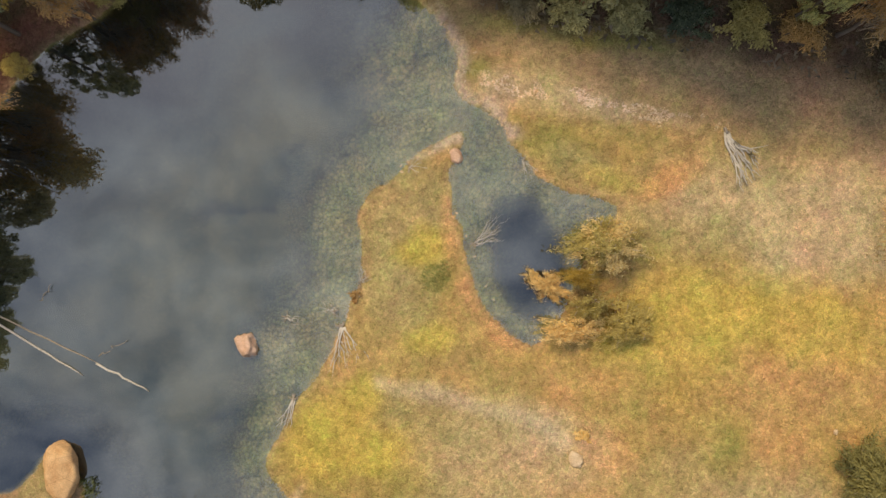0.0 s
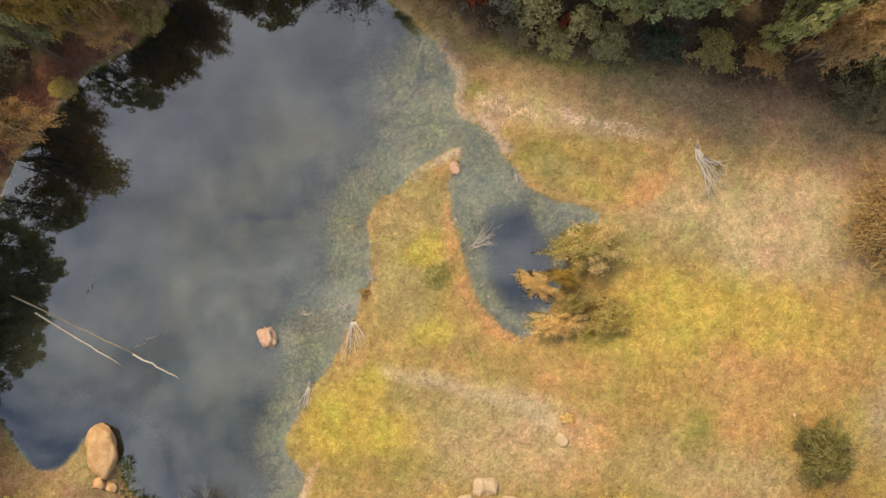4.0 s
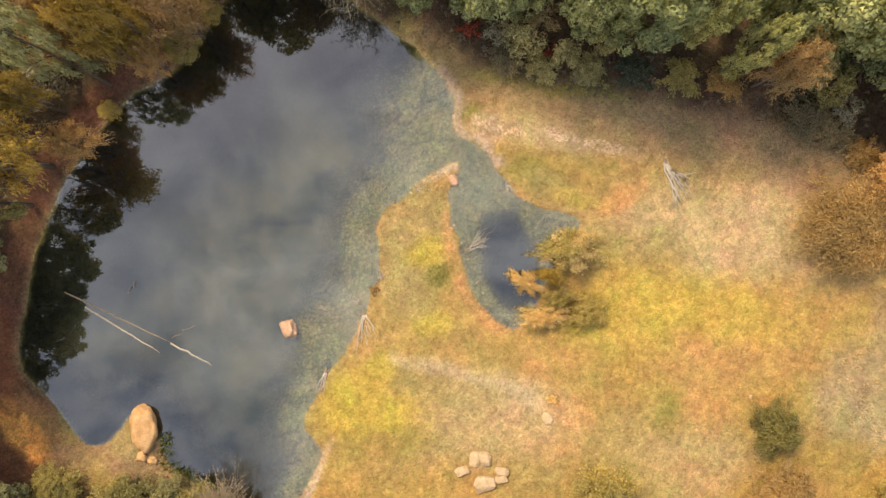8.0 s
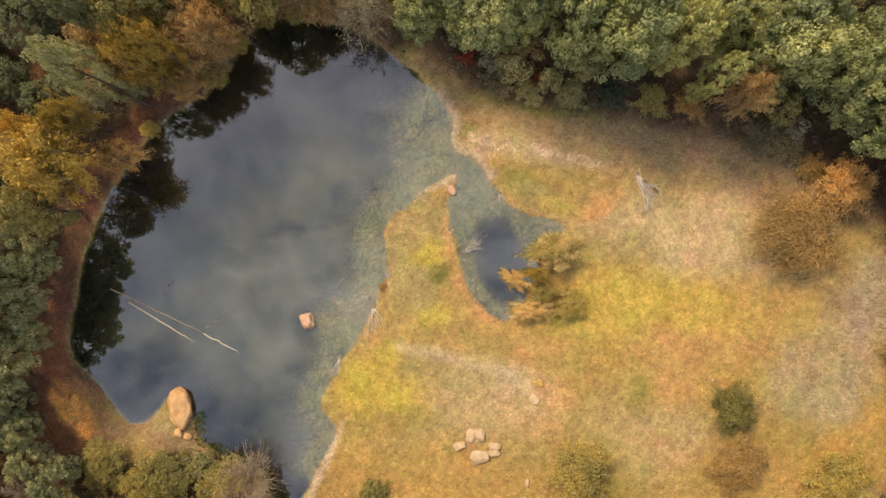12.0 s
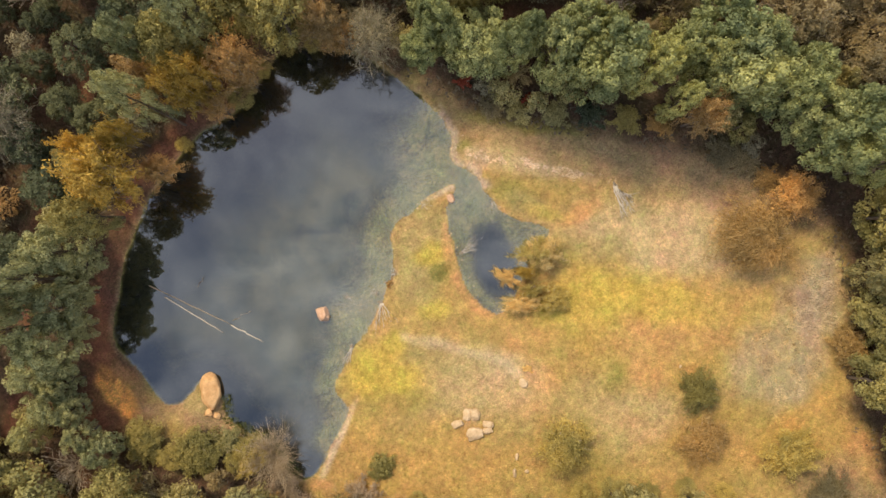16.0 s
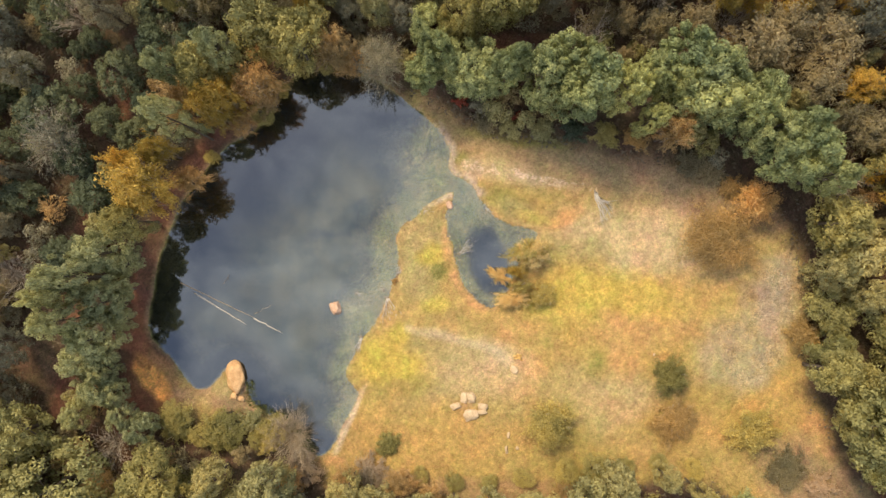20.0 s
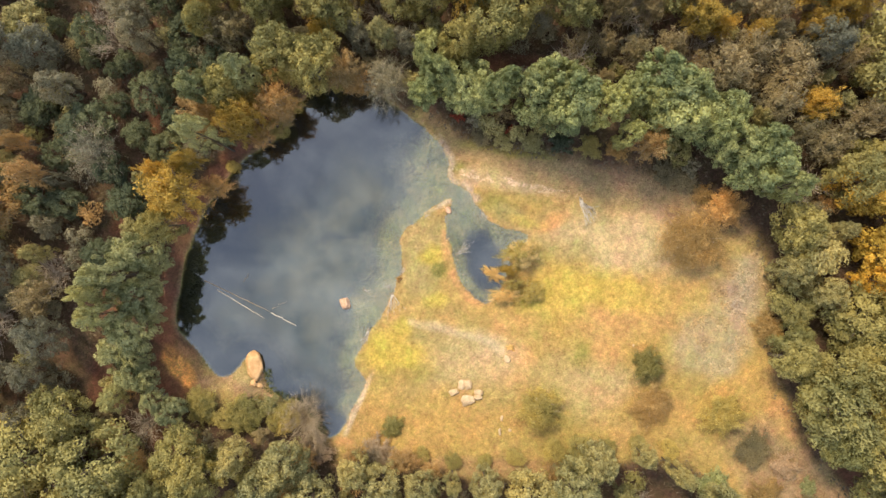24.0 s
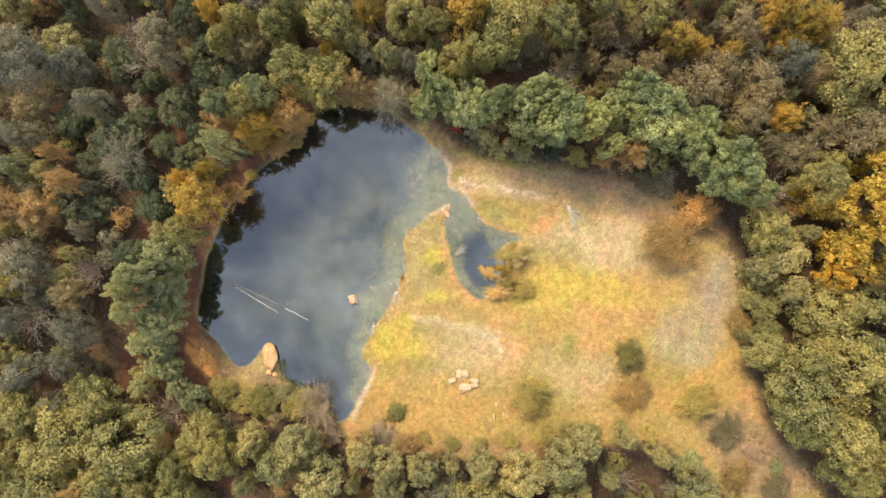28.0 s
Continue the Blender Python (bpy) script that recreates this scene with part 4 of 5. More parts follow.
# grey half-bare trees: one hangs its long twigs down to the pond's north end
for x, y, r, h, leaves, label in [(-5.8, 17.2, 3.2, 8.0, 34, "grey half-bare tree with long hanging twigs over the water"), (-35.2, 10.0, 3.6, 8.5, 22, "grey half-bare tree with fine arching twigs in the wood")]:
    weep_rng = np.random.default_rng(int(r * 10))
    weeping = tagged(new("tree"), label, "tree", "woodland trees")
    trunk(weeping, weep_rng, h * 0.9, 1.6, 0.18, 7, MAT["bark"])
    corners, sprays = spray_crown(weep_rng, r, 2.0, h, 260, leaves, (0.20, 0.05), 1.1, 0.05, 0.022)
    part("twig_spray", sprays.mesh("twig_spray", MAT["twig"]), weeping)
    part("crown", blades_mesh("crown", corners, MAT["leaf_greyolive"]), weeping)
    weeping.matrix_basis = pose(x, y, ground_z(x, y))
    PLACED.append((x, y, r * 0.8))

# pale leafless brush leaning over the pond's south end
brush_rng = np.random.default_rng(77)
brush = tagged(new("bare_bush"), "pale tan leafless bush over the pond's south end", "bush", "woodland trees")
bare_limbs(brush, brush_rng, 3.2, 2.4, MAT["dry_brush"], 26, 30, 0.55)
brush.matrix_basis = pose(-14.6, -18.0, ground_z(-14.6, -18.0), 0, 0, 0)
PLACED.append((-14.6, -18.0, 1.6))

# the woods between and beyond them: single trees close by, one joined mass farther out
fill = random.Random(12)
tries = np.array([(fill.uniform(-63, 63), fill.uniform(-41, 41)) for _ in range(6000)])
open_d = distance(tries[:, 0], tries[:, 1], CLEARING, True)
pond_d = distance(tries[:, 0], tries[:, 1], SHORE, True)
track_d = np.min([distance(tries[:, 0], tries[:, 1], line, False) for line in TRACKS], 0)
FAR_WOODS = {}
single = 0
for (x, y), od, pd, td in zip(tries, open_d, pond_d, track_d):
    r = fill.uniform(1.3, 2.9)
    if od < r + 0.6 or pd < r + 1.5 or td < 0.85 * r + 1.0 or any((x - a) ** 2 + (y - b) ** 2 < (0.58 * (r + c)) ** 2 for a, b, c in PLACED):
        continue
    if -43 < x < -22 and y > 4:
        kind = fill.choices(("darkgreen", "greyolive", "olive"), (6, 2, 1))[0]
    elif x < -5:
        kind = fill.choices(("olive", "greyolive", "yellowgreen", "brown", "palegreen", "tan"), (4, 8, 1.6, 3, 1, 0.6))[0]
    elif y > 10:
        kind = fill.choices(("olive", "brown", "yellowgreen", "gold", "greyolive", "bluegreen"), (3, 4, 3, 1.5, 2, 1))[0]
    else:
        kind = fill.choices(("olive", "yellowgreen", "greyolive", "gold", "brown"), (5, 3, 2, 1, 2))[0]
    height = 2.2 + 2.0 * r + fill.uniform(-0.8, 1.6)
    if fill.random() < 0.07 and abs(x) < 54 and abs(y) < 32:
        bare_tree(x, y, r, height * 0.85)
    elif single < 80 and abs(x) < 50 and abs(y) < 29:
        plant(kind, x, y, r, height)
        single += 1
    else:
        FAR_WOODS.setdefault(kind, []).append((x, y, r, height))
    PLACED.append((x, y, r))
# low growth that fills the gaps between the crowns
UNDER = {}
low = np.array([(fill.uniform(-58, 58), fill.uniform(-36, 36)) for _ in range(2600)])
low_ok = (distance(low[:, 0], low[:, 1], CLEARING, True) > 1.2) & (distance(low[:, 0], low[:, 1], SHORE, True) > 2.0) & (np.min([distance(low[:, 0], low[:, 1], line, False) for line in TRACKS], 0) > 1.7)
SMALL = []
for (x, y), ok in zip(low, low_ok):
    r = fill.uniform(0.9, 1.6)
    if not ok or len(SMALL) >= 330 or any((x - a) ** 2 + (y - b) ** 2 < (0.42 * (r + c)) ** 2 for a, b, c in PLACED) or any((x - a) ** 2 + (y - b) ** 2 < 2.2 for a, b in SMALL):
        continue
    SMALL.append((x, y))
    UNDER.setdefault(fill.choice(("brown", "greyolive", "olive", "tan", "yellowgreen", "greyolive")), []).append((x, y, r, fill.uniform(2.6, 4.6)))
for kind, places in UNDER.items():
    rng = np.random.default_rng(len(places) + 50)
    label, size, clumps, leaves, clump, droop = KINDS[kind]
    bits = []
    for x, y, r, height in places:
        me = crown_mesh("crown", rng, r, 0.2, height, 26, 40, size, MAT["leaf_" + kind], 0.34, droop, 0.8, kind in ("brown", "tan"))
        co = np.empty(len(me.vertices) * 3, np.float32)
        me.vertices.foreach_get("co", co)
        bits.append(co.reshape(-1, 3, 3) + np.array((x, y, ground_z(x, y)), np.float32))
        bpy.data.meshes.remove(me)
    tagged(new("thicket", blades_mesh("thicket", np.concatenate(bits), MAT["leaf_" + kind])), "tangled " + {"brown": "brown", "greyolive": "grey-olive", "olive": "olive", "tan": "tan", "yellowgreen": "yellow-green"}[kind] + " thicket between the woodland trees", "thicket", kind="stuff")

for kind, places in FAR_WOODS.items():
    rng = np.random.default_rng(len(places))
    label, size, clumps, leaves, clump, droop = KINDS[kind]
    crowns, t = [], Tubes()
    bases = []
    for k in range(2):
        me = crown_mesh("crown", rng, 2.6, 0.5, 6.9, clumps - 26, leaves - 20, (size[0] * 1.2, size[1] * 1.25), MAT["leaf_" + kind], clump, droop)
        co = np.empty(len(me.vertices) * 3, np.float32)
        me.vertices.foreach_get("co", co)
        bases.append(co.reshape(-1, 3, 3))
        bpy.data.meshes.remove(me)
    for x, y, r, height in places:
        u = rng.uniform(0, 2 * math.pi)
        turn = np.array(((math.cos(u), math.sin(u), 0), (-math.sin(u), math.cos(u), 0), (0, 0, 1)))
        z = ground_z(x, y)
        crowns.append(bases[rng.integers(2)] @ turn * np.array((r / 2.8, r / 2.8, height / 7.0)) + np.array((x, y, z)))
        t.add([(x, y, z - 0.2), (x + rng.normal(0, 0.1), y, z + height * 0.45), (x, y + rng.normal(0, 0.2), z + height * 0.85)], [0.2, 0.13, 0.04], 5)
    root = tagged(new("woodland"), label.replace("tree", "trees", 1) + ", standing close together", "woodland", kind="stuff")
    part("trunk_mass", t.mesh("trunk_mass", MAT["bark"]), root)
    part("crown_mass", blades_mesh("crown_mass", np.concatenate(crowns), MAT["leaf_" + kind]), root)

# shrubs in the clearing
for x, y, r, h, kind, label in [
        (26.3, 0.6, 3.6, 3.2, "dry", "wide rust-brown dry shrub in the meadow"),
        (21.7, -12.4, 1.7, 2.8, "reed", "dark olive shrub in the meadow"),
        (22.2, -16.5, 2.2, 2.2, "dry", "low brown withered shrub in the meadow"),
        (10.1, -16.9, 2.5, 3.2, "bronze", "yellow-green shrub at the edge of the meadow"),
        (29.4, -17.6, 2.2, 2.8, "bronze", "olive shrub at the edge of the meadow"),
        (-5.4, -19.2, 1.2, 0.7, "bronze", "small dark green shrub in golden grass"),
        (33.0, -21.5, 2.2, 1.4, "brown", "grey-purple withered shrub in dry grass"),
        (39.0, -25.6, 1.0, 0.9, "palegreen", "small green shrub at the wood's edge"),
        (28.5, -25.3, 1.9, 2.6, "bluegreen", "grey-green shrub at the wood's edge"),
        (29.4, 4.2, 2.1, 3.6, "tan", "golden-brown drooping shrub by the hedge trees"),
        (24.0, 8.2, 1.8, 1.8, "brown", "brown thicket under the hedge trees"),
        (-4.8, -3.3, 0.42, 0.3, "tan", "small orange shrub at the waterline of the spit"),
        (7.3, -10.75, 0.45, 0.2, "willow", "small brown dead shrub on orange soil"),
        (7.2, 12.5, 0.8, 0.8, "crimson", "small crimson shrub under the hedge trees"),
        (1.6, 14.2, 0.9, 0.9, "crimson", "small crimson shrub under the hedge trees"),
        (36.6, -23.4, 1.7, 0.9, "heather", "grey-brown withered shrub at the wood's edge"),
        (38.9, -28.0, 1.8, 1.3, "brown", "brown shrub at the wood's edge"),
        (34.2, -26.6, 1.8, 1.4, "dry", "rusty dry shrub at the wood's edge"),
        (34.5, -8.6, 1.9, 1.8, "dry", "rust-brown shrub at the wood's edge"),
        (4.0, 12.2, 1.3, 1.0, "brown", "brown scrub at the foot of the hedge trees"),
        (6.3, 11.7, 1.2, 0.9, "olive", "low green scrub at the foot of the hedge trees"),
        (9.5, 11.4, 1.4, 1.1, "olive", "olive scrub at the foot of the hedge trees"),
        (12.4, 11.2, 1.3, 1.0, "darkgreen", "low green scrub at the foot of the hedge trees"),
        (15.6, 11.0, 1.4, 1.2, "bronze", "bronze scrub at the foot of the hedge trees"),
        (18.4, 10.4, 1.3, 0.9, "dry", "rusty scrub at the foot of the hedge trees"),
        (25.8, 7.2, 1.5, 1.3, "brown", "brown scrub at the foot of the hedge trees"),
        (27.6, 5.6, 1.3, 0.9, "dry", "rusty scrub at the foot of the hedge trees"),
        (-18.6, -16.9, 1.3, 1.6, "olive", "olive shrub hanging over the south bank"),
        (-16.6, -17.9, 1.8, 2.4, "bronze", "olive shrub on the pond's south bank"),
        (-21.5, -17.6, 2.2, 2.0, "bronze", "olive shrub on the pond's south bank"),
        (-25.6, -17.0, 1.7, 1.9, "bronze", "olive shrub above the eroded bank"),
        (-13.5, -21.5, 2.0, 1.8, "heather", "brown thicket at the pond's south end"),
        (-7.0, -22.0, 1.8, 1.2, "heather", "pale dry thicket by the pond's end")]:
    shrub(x, y, r, h, kind, label, 0.35 if r < 1.0 else 2.3 if r > 3 else 0.9 if kind == "heather" else 1.7 if r > 1.6 else 1.15, (0.20, 0.10) if kind in ("olive", "darkgreen", "yellowgreen", "bluegreen", "bronze") else (0.22, 0.07))

# willow bushes leaning out over the inlet from one dark root: centre, half length, half width, turn, height
for x, y, rx, ry, turn, h, kind, label in [
        (8.2, -0.5, 2.0, 1.5, 10, 3.0, "bronze", "olive-brown willow bush over the inlet"),
        (8.4, -0.6, 2.0, 1.5, 10, 2.9, "willow", "tan-brown willow bush over the inlet"),
        (5.3, -2.7, 1.5, 0.85, -25, 2.1, "willow", "straw-brown willow bush over dark water"),
        (6.9, -2.3, 1.15, 0.65, -20, 2.9, "gold", "golden willow bush at the inlet"),
        (7.4, -3.8, 1.25, 0.8, 20, 2.5, "bronze", "yellow-green willow bush at the inlet"),
        (6.5, -5.1, 2.1, 0.85, 4, 2.0, "willow", "straw-coloured willow bush at the inlet's end"),
        (9.5, -4.7, 1.9, 1.3, 35, 1.6, "bronze", "yellow-green bush on the meadow's edge")]:
    willow = shrub(0, 0, 1.5, h, kind, label, 1.0, (0.19, 0.042), "willow_bush", 0.7, int(x * 10))
    willow.matrix_basis = pose(x, y, max(ground_z(x, y), -0.2), 0, 0, turn) @ Matrix.Diagonal((rx / 1.5, ry / 1.5, 1, 1))


# ---- rocks ----
def rock(name, label, x, y, size, turn, material, seed, sink=0.3, cuts=7, group="", square=1.0, rough=1.0):
    """A boulder with broken flat faces and rounded edges."""
    rng = random.Random(seed)
    bm = bmesh.new()
    bmesh.ops.create_icosphere(bm, subdivisions=4, radius=1.0)
    planes = [(Vector((rng.gauss(0, 1), rng.gauss(0, 1), rng.gauss(0.2, 0.7))).normalized(), rng.uniform(0.62, 0.88)) for _ in range(cuts)]
    for v in bm.verts:
        if square < 1:
            v.co = Vector([math.copysign(abs(c) ** square, c) for c in v.co]) * 0.9
        for way, reach in planes:
            over = v.co.dot(way) - reach
            if over > 0:
                v.co -= way * over * 0.88
        v.co *= 1 + rough * 0.15 * noise.noise(v.co * 1.7 + Vector((seed, 0, 0))) + rough * 0.05 * noise.noise(v.co * 6.0 + Vector((0, seed, 0)))
        v.co.x, v.co.y, v.co.z = v.co.x * size[0] / 2, v.co.y * size[1] / 2, v.co.z * size[2] / 2
    me = bpy.data.meshes.new(name)
    bm.to_mesh(me)
    bm.free()
    me.polygons.foreach_set("use_smooth", [True] * len(me.polygons))
    me.materials.append(MAT[material])
    ob = tagged(new(name, me), label, "rock", group)
    ob.matrix_basis = pose(x, y, max(ground_z(x, y), -0.12) + size[2] * (0.5 - sink), 0, 0, turn)
    return ob


rock("boulder", "orange sandstone boulder standing in the shallow water", -10.55, -6.0, (1.25, 1.5, 1.0), 10, "tip", 3, 0.25, 12, rough=2.3)
rock("boulder", "long tan sandstone boulder on the pond's bank", -20.3, -12.5, (1.75, 3.4, 1.6), 4, "boulder", 8, 0.25, 3)
rock("boulder", "small broken sandstone rock below the long boulder", -20.4, -14.5, (0.9, 0.8, 0.6), 30, "boulder", 11)
rock("boulder", "small orange rock below the long boulder", -19.8, -14.8, (0.6, 0.9, 0.5), 70, "boulder", 12)
rock("boulder", "pinkish rock at the tip of the spit", 0.56, 4.1, (0.75, 0.85, 0.5), 20, "tip", 5, 0.3)
for x, y, sx, sy, turn, seed in [(1.12, -15.4, 0.95, 0.75, 25, 21), (1.98, -14.6, 0.70, 1.10, -8, 22), (2.66, -14.62, 0.85, 1.15, 8, 23), (2.55, -16.25, 1.55, 1.15, 20, 24), (3.75, -15.45, 0.95, 0.65, -10, 25), (3.72, -16.0, 0.85, 0.60, 15, 26)]:
    rock("stone", "flat-topped tan stone in a ring of seats", x, y, (sx * 1.12, sy * 1.12, 0.55), turn, "slab", seed, 0.25, 6, "ring of stones", 0.55)
rock("stone", "pale tan stone lying in the meadow", 6.85, -11.9, (0.75, 0.95, 0.5), 20, "slab", 31)
rock("stone", "narrow pale stone in golden grass", 6.05, -19.6, (0.4, 0.85, 0.45), 5, "slab", 32)
rock("stone", "narrow pale stone in golden grass", 6.25, -18.2, (0.35, 0.75, 0.4), -5, "slab", 33)
rock("stone", "small pale stone in golden grass", 7.1, -19.5, (0.35, 0.4, 0.3), 40, "slab", 34)
rock("stone", "small pale stone in orange grass", 20.3, -10.4, (0.3, 0.3, 0.25), 0, "slab", 35)


# ---- dead wood ----
def dead_tree(label, x, y, heading, spread, length, n, seed, lift=0.5, thick=0.05, material="deadwood", z=None):
    """A fallen leafless tree: a root end with limbs that fan out over the ground."""
    rng = np.random.default_rng(seed)
    base_z = (max(ground_z(x, y), -0.05) if z is None else z) + thick
    root = tagged(new("dead_tree"), label, "dead tree", "dead wood")
    t = Tubes()
    for i in range(5):
        u = radians(heading + 180) + rng.uniform(-1.3, 1.3)
        t.add(bent(rng, (0, 0, 0), (math.cos(u) * 0.35, math.sin(u) * 0.35, rng.uniform(0, 0.25)), 0.05, 3), [thick * 1.5, thick, thick * 0.3], 5)
    part("root_plate", t.mesh("root_plate", MAT["wetwood"]), root)
    for i in range(n):
        t = Tubes()
        u = radians(heading + spread * ((i + 0.5) / n - 0.5) * 2 + rng.uniform(-3, 3))
        reach = length * rng.uniform(0.6, 1.0)
        e = np.array((math.cos(u) * reach, math.sin(u) * reach, rng.uniform(0.05, lift)))
        limb = bent(rng, (rng.normal(0, 0.08), rng.normal(0, 0.08), 0.02), e, 0.035, 6)
        t.add(limb, [thick * k for k in (1.0, 0.8, 0.65, 0.5, 0.35, 0.15)], 5)
        for _ in range(4):
            k = int(rng.integers(2, 5))
            q = limb[k] + (limb[k] - limb[k - 1]) * rng.uniform(0.8, 2.0) + rng.normal(0, 0.09 * length, 3) * np.array((1, 1, 0.3))
            t.add(bent(rng, limb[k], q, 0.06, 4), [thick * f for f in (0.4, 0.3, 0.2, 0.1)], 4)
        part("branch", t.mesh("branch", MAT[material]), root)
    root.matrix_basis = pose(x, y, base_z)
    return root


dead_tree("bleached fallen tree with fanned bare limbs in dry grass", 14.75, 5.2, -61, 22, 3.0, 9, 1, 0.6, 0.085)
dead_tree("grey dead tree lying at the waterline of the spit", -5.55, -5.0, -76, 30, 2.4, 10, 2, 0.5, 0.045)
dead_tree("dead branches sticking out of the inlet's water", 1.6, -0.6, 32, 26, 1.7, 11, 3, 0.5, 0.028, "deadwood", 0.0)
dead_tree("small dead branch at the pond's edge", -8.1, -8.9, -105, 12, 1.6, 4, 4, 0.3, 0.045)
dead_tree("dead twigs in shallow water by the spit", -6.0, -4.2, 150, 40, 1.0, 4, 5, 0.15, 0.03, "deadwood", 0.0)
dead_tree("dead twigs in shallow water by the spit", -8.4, -4.5, -20, 35, 0.9, 4, 6, 0.15, 0.025, "deadwood", 0.0)
dead_tree("straw-pale dead stalks at the spit's edge", -4.5, -2.6, 60, 50, 0.8, 9, 7, 0.4, 0.02)
dead_tree("dead twigs on the inlet's north shore", 4.2, 3.8, -70, 40, 1.1, 6, 8, 0.3, 0.02)
dead_tree("dead sticks on the tip of the spit", -1.9, 3.5, 20, 60, 0.9, 5, 9, 0.1, 0.02)


def log(label, a, b, radius, material, seed, wobble=0.006):
    rng = np.random.default_rng(seed)
    t = Tubes()
    t.add(bent(rng, a, b, wobble, 9), [radius * k for k in (1.0, 1.0, 0.95, 0.9, 0.85, 0.8, 0.7, 0.6, 0.35)], 8)
    return tagged(new("log", t.mesh("log", MAT[material])), label, "log", "dead wood")


log("white bleached log floating in the pond", (-24.4, -4.5, 0.03), (-19.3, -7.6, 0.05), 0.062, "deadwood", 1)
log("brown waterlogged log lying awash in the pond", (-25.8, -3.5, -0.01), (-18.5, -6.95, 0.02), 0.055, "wetwood", 2, 0.003)
log("white bleached log floating in the pond", (-18.6, -6.95, 0.03), (-15.8, -8.45, 0.05), 0.06, "deadwood", 3, 0.012)
log("thin dead stick in the pond", (-21.6, -3.6, 0.0), (-20.9, -2.7, 0.25), 0.03, "wetwood", 4, 0.05)
log("thin dead stick in the pond", (-18.5, -6.6, 0.0), (-16.9, -5.7, 0.15), 0.025, "wetwood", 5, 0.05)
log("pale fallen pole on the red track", (-29.3, -19.3, 0.95), (-28.2, -20.6, 0.95), 0.08, "deadwood", 6)


# ---- grass: tufts over the clearing, in the colour of the sward they grow in ----
def grass(name, label, count, seed, reach, tall, wide, box, gain, where):
    rng = np.random.default_rng(seed)
    x, y = rng.uniform(box[0], box[1], count), rng.uniform(box[2], box[3], count)
    d = land(x, y)
    ok = where(x, y, d)
    x, y, d = x[ok], y[ok], d[ok]
    z, tone = relief(x, y, d), ground_tone(x, y, d)
    blades = 5
    n = len(x) * blades
    base = np.repeat(np.stack([x, y, z], 1), blades, 0) + np.concatenate([rng.normal(0, reach * 0.35, (n, 2)), np.zeros((n, 1))], 1)
    u = rng.uniform(0, 2 * math.pi, n)
    lean = rng.uniform(0.3, 1.1, n) * reach
    h = tall * rng.uniform(0.5, 1.3, n)
    out = np.stack([np.cos(u) * lean, np.sin(u) * lean, h], 1)
    side = np.stack([-np.sin(u), np.cos(u), np.zeros(n)], 1) * (wide * rng.uniform(0.6, 1.4, n))[:, None]
    me = blades_mesh(name, np.stack([base - side * 0.5, base + side * 0.5, base + out], 1), MAT["grass"])
    paint(me, np.repeat(np.repeat(tone * gain, blades, 0), 3, 0))
    return tagged(new(name, me), label, "grass", kind="stuff")


def in_meadow(x, y, d):
    return (d > 0.15) & (distance(x, y, CLEARING, True) < 1.5)


grass("meadow_grass", "short golden autumn grass over the clearing", 90000, 1, 0.13, 0.035, 0.036, (-32, 44, -29, 14), 1.0, in_meadow)
grass("tussock", "coarse yellow and straw-coloured grass tussocks", 22000, 2, 0.22, 0.12, 0.045, (-32, 44, -29, 14), 1.08,
      lambda x, y, d: in_meadow(x, y, d) & (d > 0.6) & (fractal(x, y, 2.2, 91) > 0.46))


# ---- undergrowth on the woodland floor ----
def undergrowth():
    rng = np.random.default_rng(77)
    x, y = rng.uniform(-60, 60, 30000), rng.uniform(-38, 38, 30000)
    d = land(x, y)
    tr = np.min([distance(x, y, line, False) for line in TRACKS], 0)
    ok = (d > 0.4) & (tr > 1.0) & ~((np.abs(x + 26) < 5) & (np.abs(y + 12) < 5)) & (distance(x, y, CLEARING, True) > -0.6) & (fractal(x, y, 3.0, 95) > 0.40)
    x, y, d = x[ok], y[ok], d[ok]
    n = len(x)
    c = np.stack([x, y, relief(x, y, d) + rng.uniform(0.05, 1.0, n)], 1)
    nor = unit(rng.normal(0, 0.5, (n, 3)) + np.array((0, 0, 1)))
    tagged(new("undergrowth", blades_mesh("undergrowth", leaf_blades(rng, c, nor, 0.42, 0.22), MAT["leaf_bracken"])), "brown bracken and brush under the trees", "undergrowth", kind="stuff")


undergrowth()

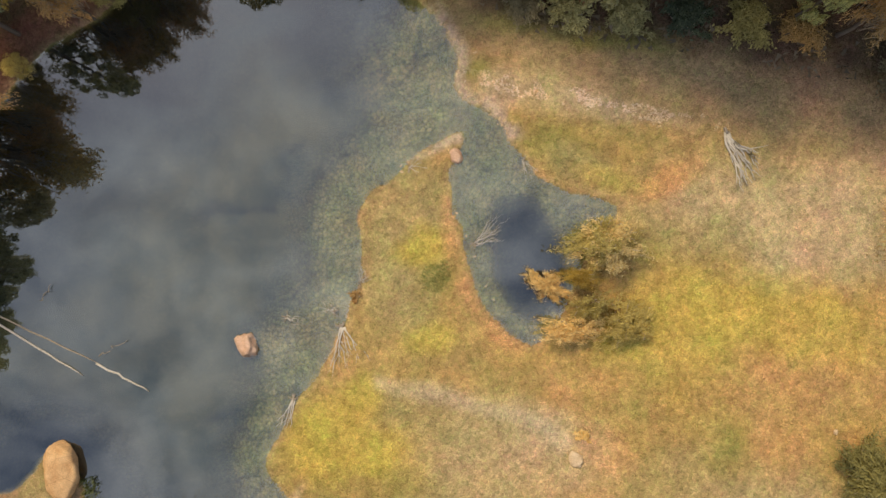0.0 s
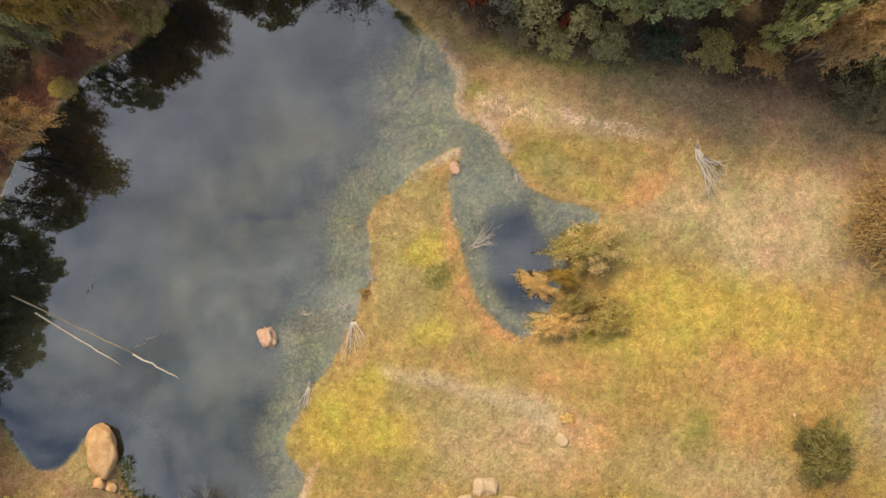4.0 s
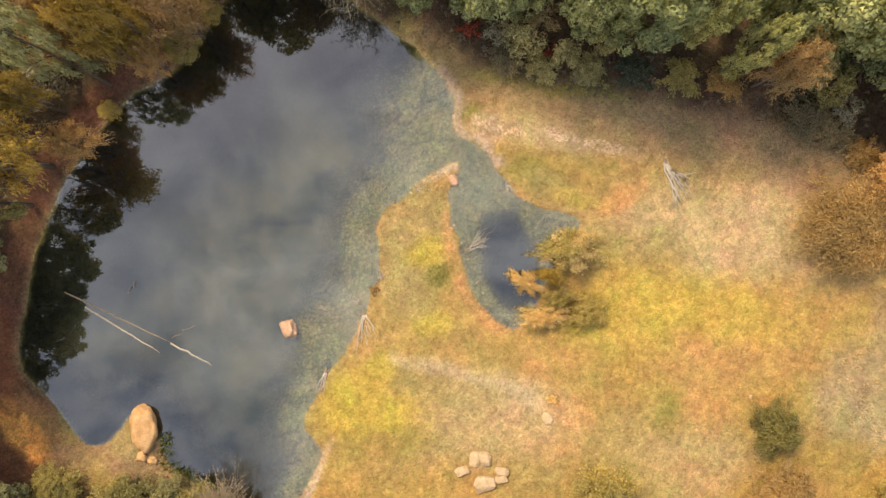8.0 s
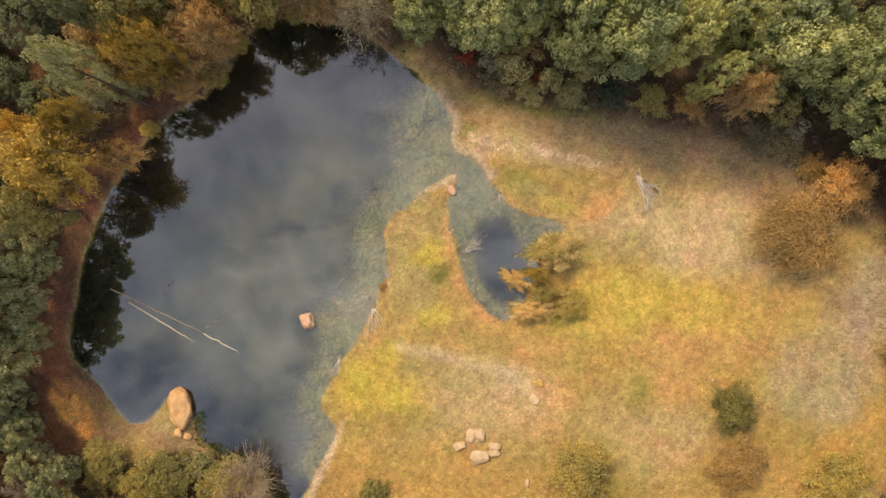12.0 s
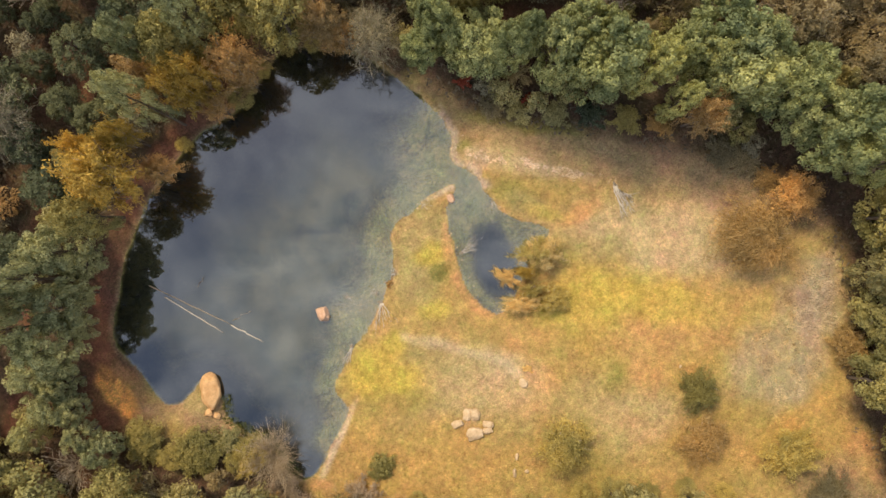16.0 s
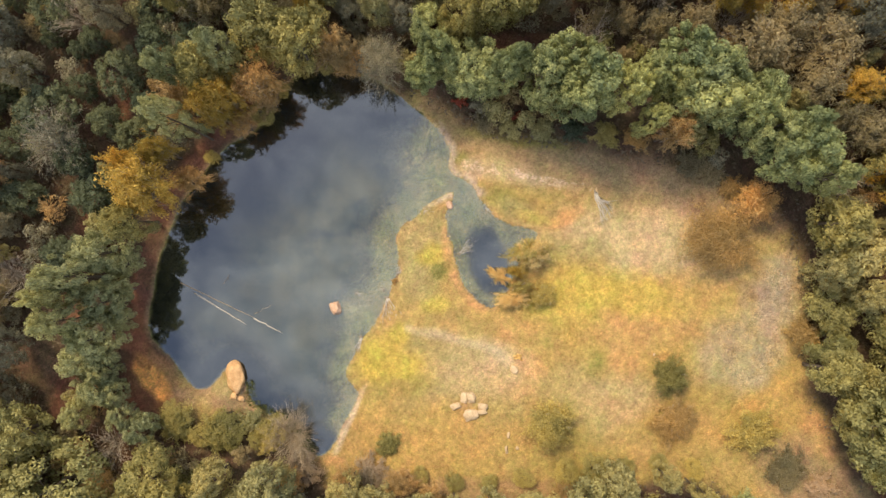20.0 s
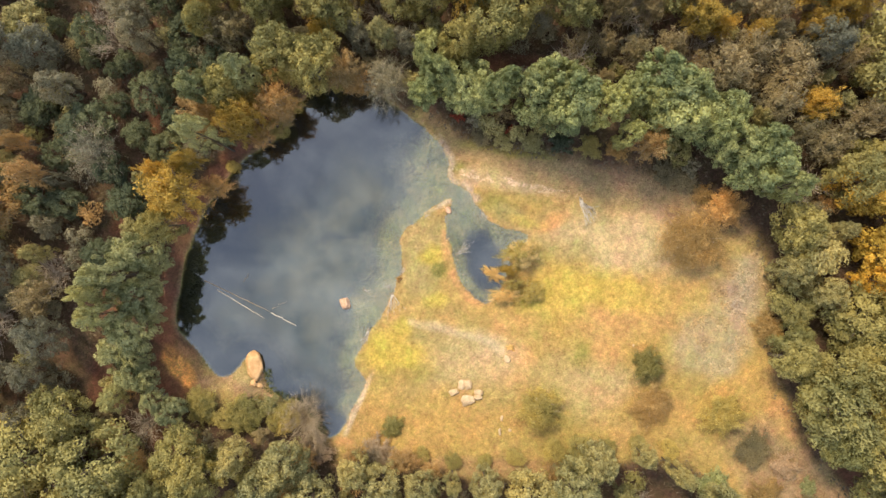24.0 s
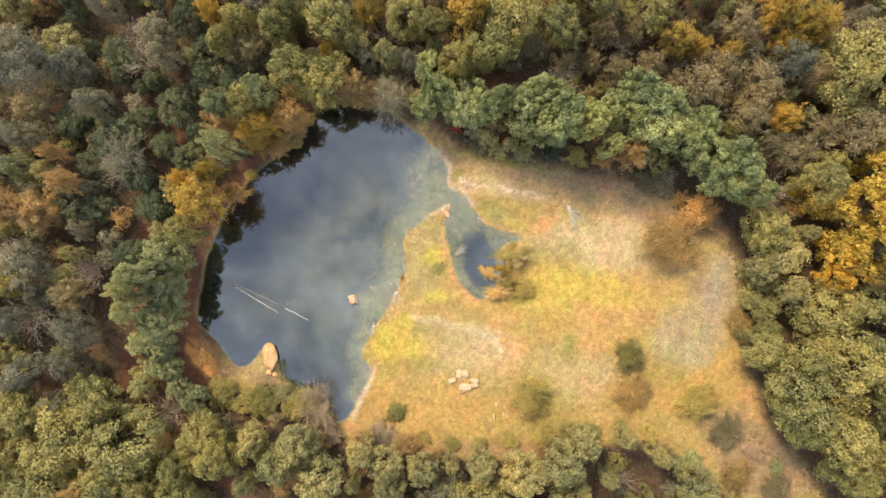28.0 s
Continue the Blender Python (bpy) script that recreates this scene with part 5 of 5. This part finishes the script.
grass("pale_tussock", "bleached whitish grass tussocks at the shaded meadow's edge", 5000, 3, 0.12, 0.10, 0.055, (1, 15, 4.5, 9.0), np.array((1.65, 1.75, 2.2)),
      lambda x, y, d: (d > 0.3) & (np.abs(y - 8.6 + 0.22 * x) < 0.9 * fractal(x, y, 1.6, 111)) & (fractal(x, y, 0.8, 113) > 0.56))
grass("dry_stalks", "bleached stalks standing in the faded patch of meadow", 6000, 8, 0.20, 0.22, 0.05, (25, 35, -13.5, 0), 1.45,
      lambda x, y, d: (np.minimum(((x - 32) / 2.8) ** 2 + ((y + 4.6) / 4.4) ** 2, ((x - 29) / 3.4) ** 2 + ((y + 10) / 3.4) ** 2) < 0.5 + fractal(x, y, 1.5, 133)) & (fractal(x, y, 0.9, 135) > 0.47))
grass("reeds", "pale dry stalks along the waterline", 9000, 4, 0.16, 0.20, 0.03, (-12, 11, -20, 13), 1.15,
      lambda x, y, d: (d > -0.12) & (d < 0.22) & (fractal(x, y, 1.3, 117) > 0.5))

grass("bank_reeds", "low dark green reeds in shallow water by the south bank", 2600, 6, 0.20, 0.30, 0.06, (-19.5, -12.5, -20, -12.5), np.array((0.42, 0.55, 0.35)),
      lambda x, y, d: (d > -1.3 + fractal(x, y, 1.2, 119)) & (d < 0.35) & (y < -13.2 - 0.2 * (x + 18)))
grass("herb_patch", "low sage-green herbs in the grass of the spit", 750, 7, 0.10, 0.08, 0.05, (-1.7, 0.8, -3.6, -1.1), np.array((0.72, 0.88, 0.80)),
      lambda x, y, d: (x + 0.45) ** 2 + (y + 2.35) ** 2 < 0.2 + 0.9 * fractal(x, y, 0.7, 127))

# stones along the north shore and the spit
shore_rng = random.Random(9)
pebble = None
for ax, ay, bx, by, n in [(-0.4, 11.0, 1.6, 9.3, 12), (0.7, 7.6, 1.9, 6.9, 9), (2.3, 6.8, 3.6, 5.2, 14), (-2.6, 3.3, 0.2, 4.9, 4), (0.5, 1.2, 2.4, -3.9, 5)]:
    for _ in range(n):
        f = shore_rng.random()
        x, y = ax + (bx - ax) * f + shore_rng.gauss(0, 0.18), ay + (by - ay) * f + shore_rng.gauss(0, 0.18)
        k = shore_rng.uniform(0.3, 0.95)
        m = pose(x, y, max(ground_z(x, y), -0.05) + 0.02, 0, 0, shore_rng.uniform(0, 360)) @ Matrix.Diagonal((k, k * shore_rng.uniform(0.6, 1.0), k, 1))
        if pebble is None:
            pebble = rock("shore_stone", "small pale stone at the waterline", x, y, (0.30, 0.24, 0.12), 0, "slab", 41, 0.3, 5, "shore stones")
            pebble.matrix_basis = m
        else:
            copy_thing(pebble, m)
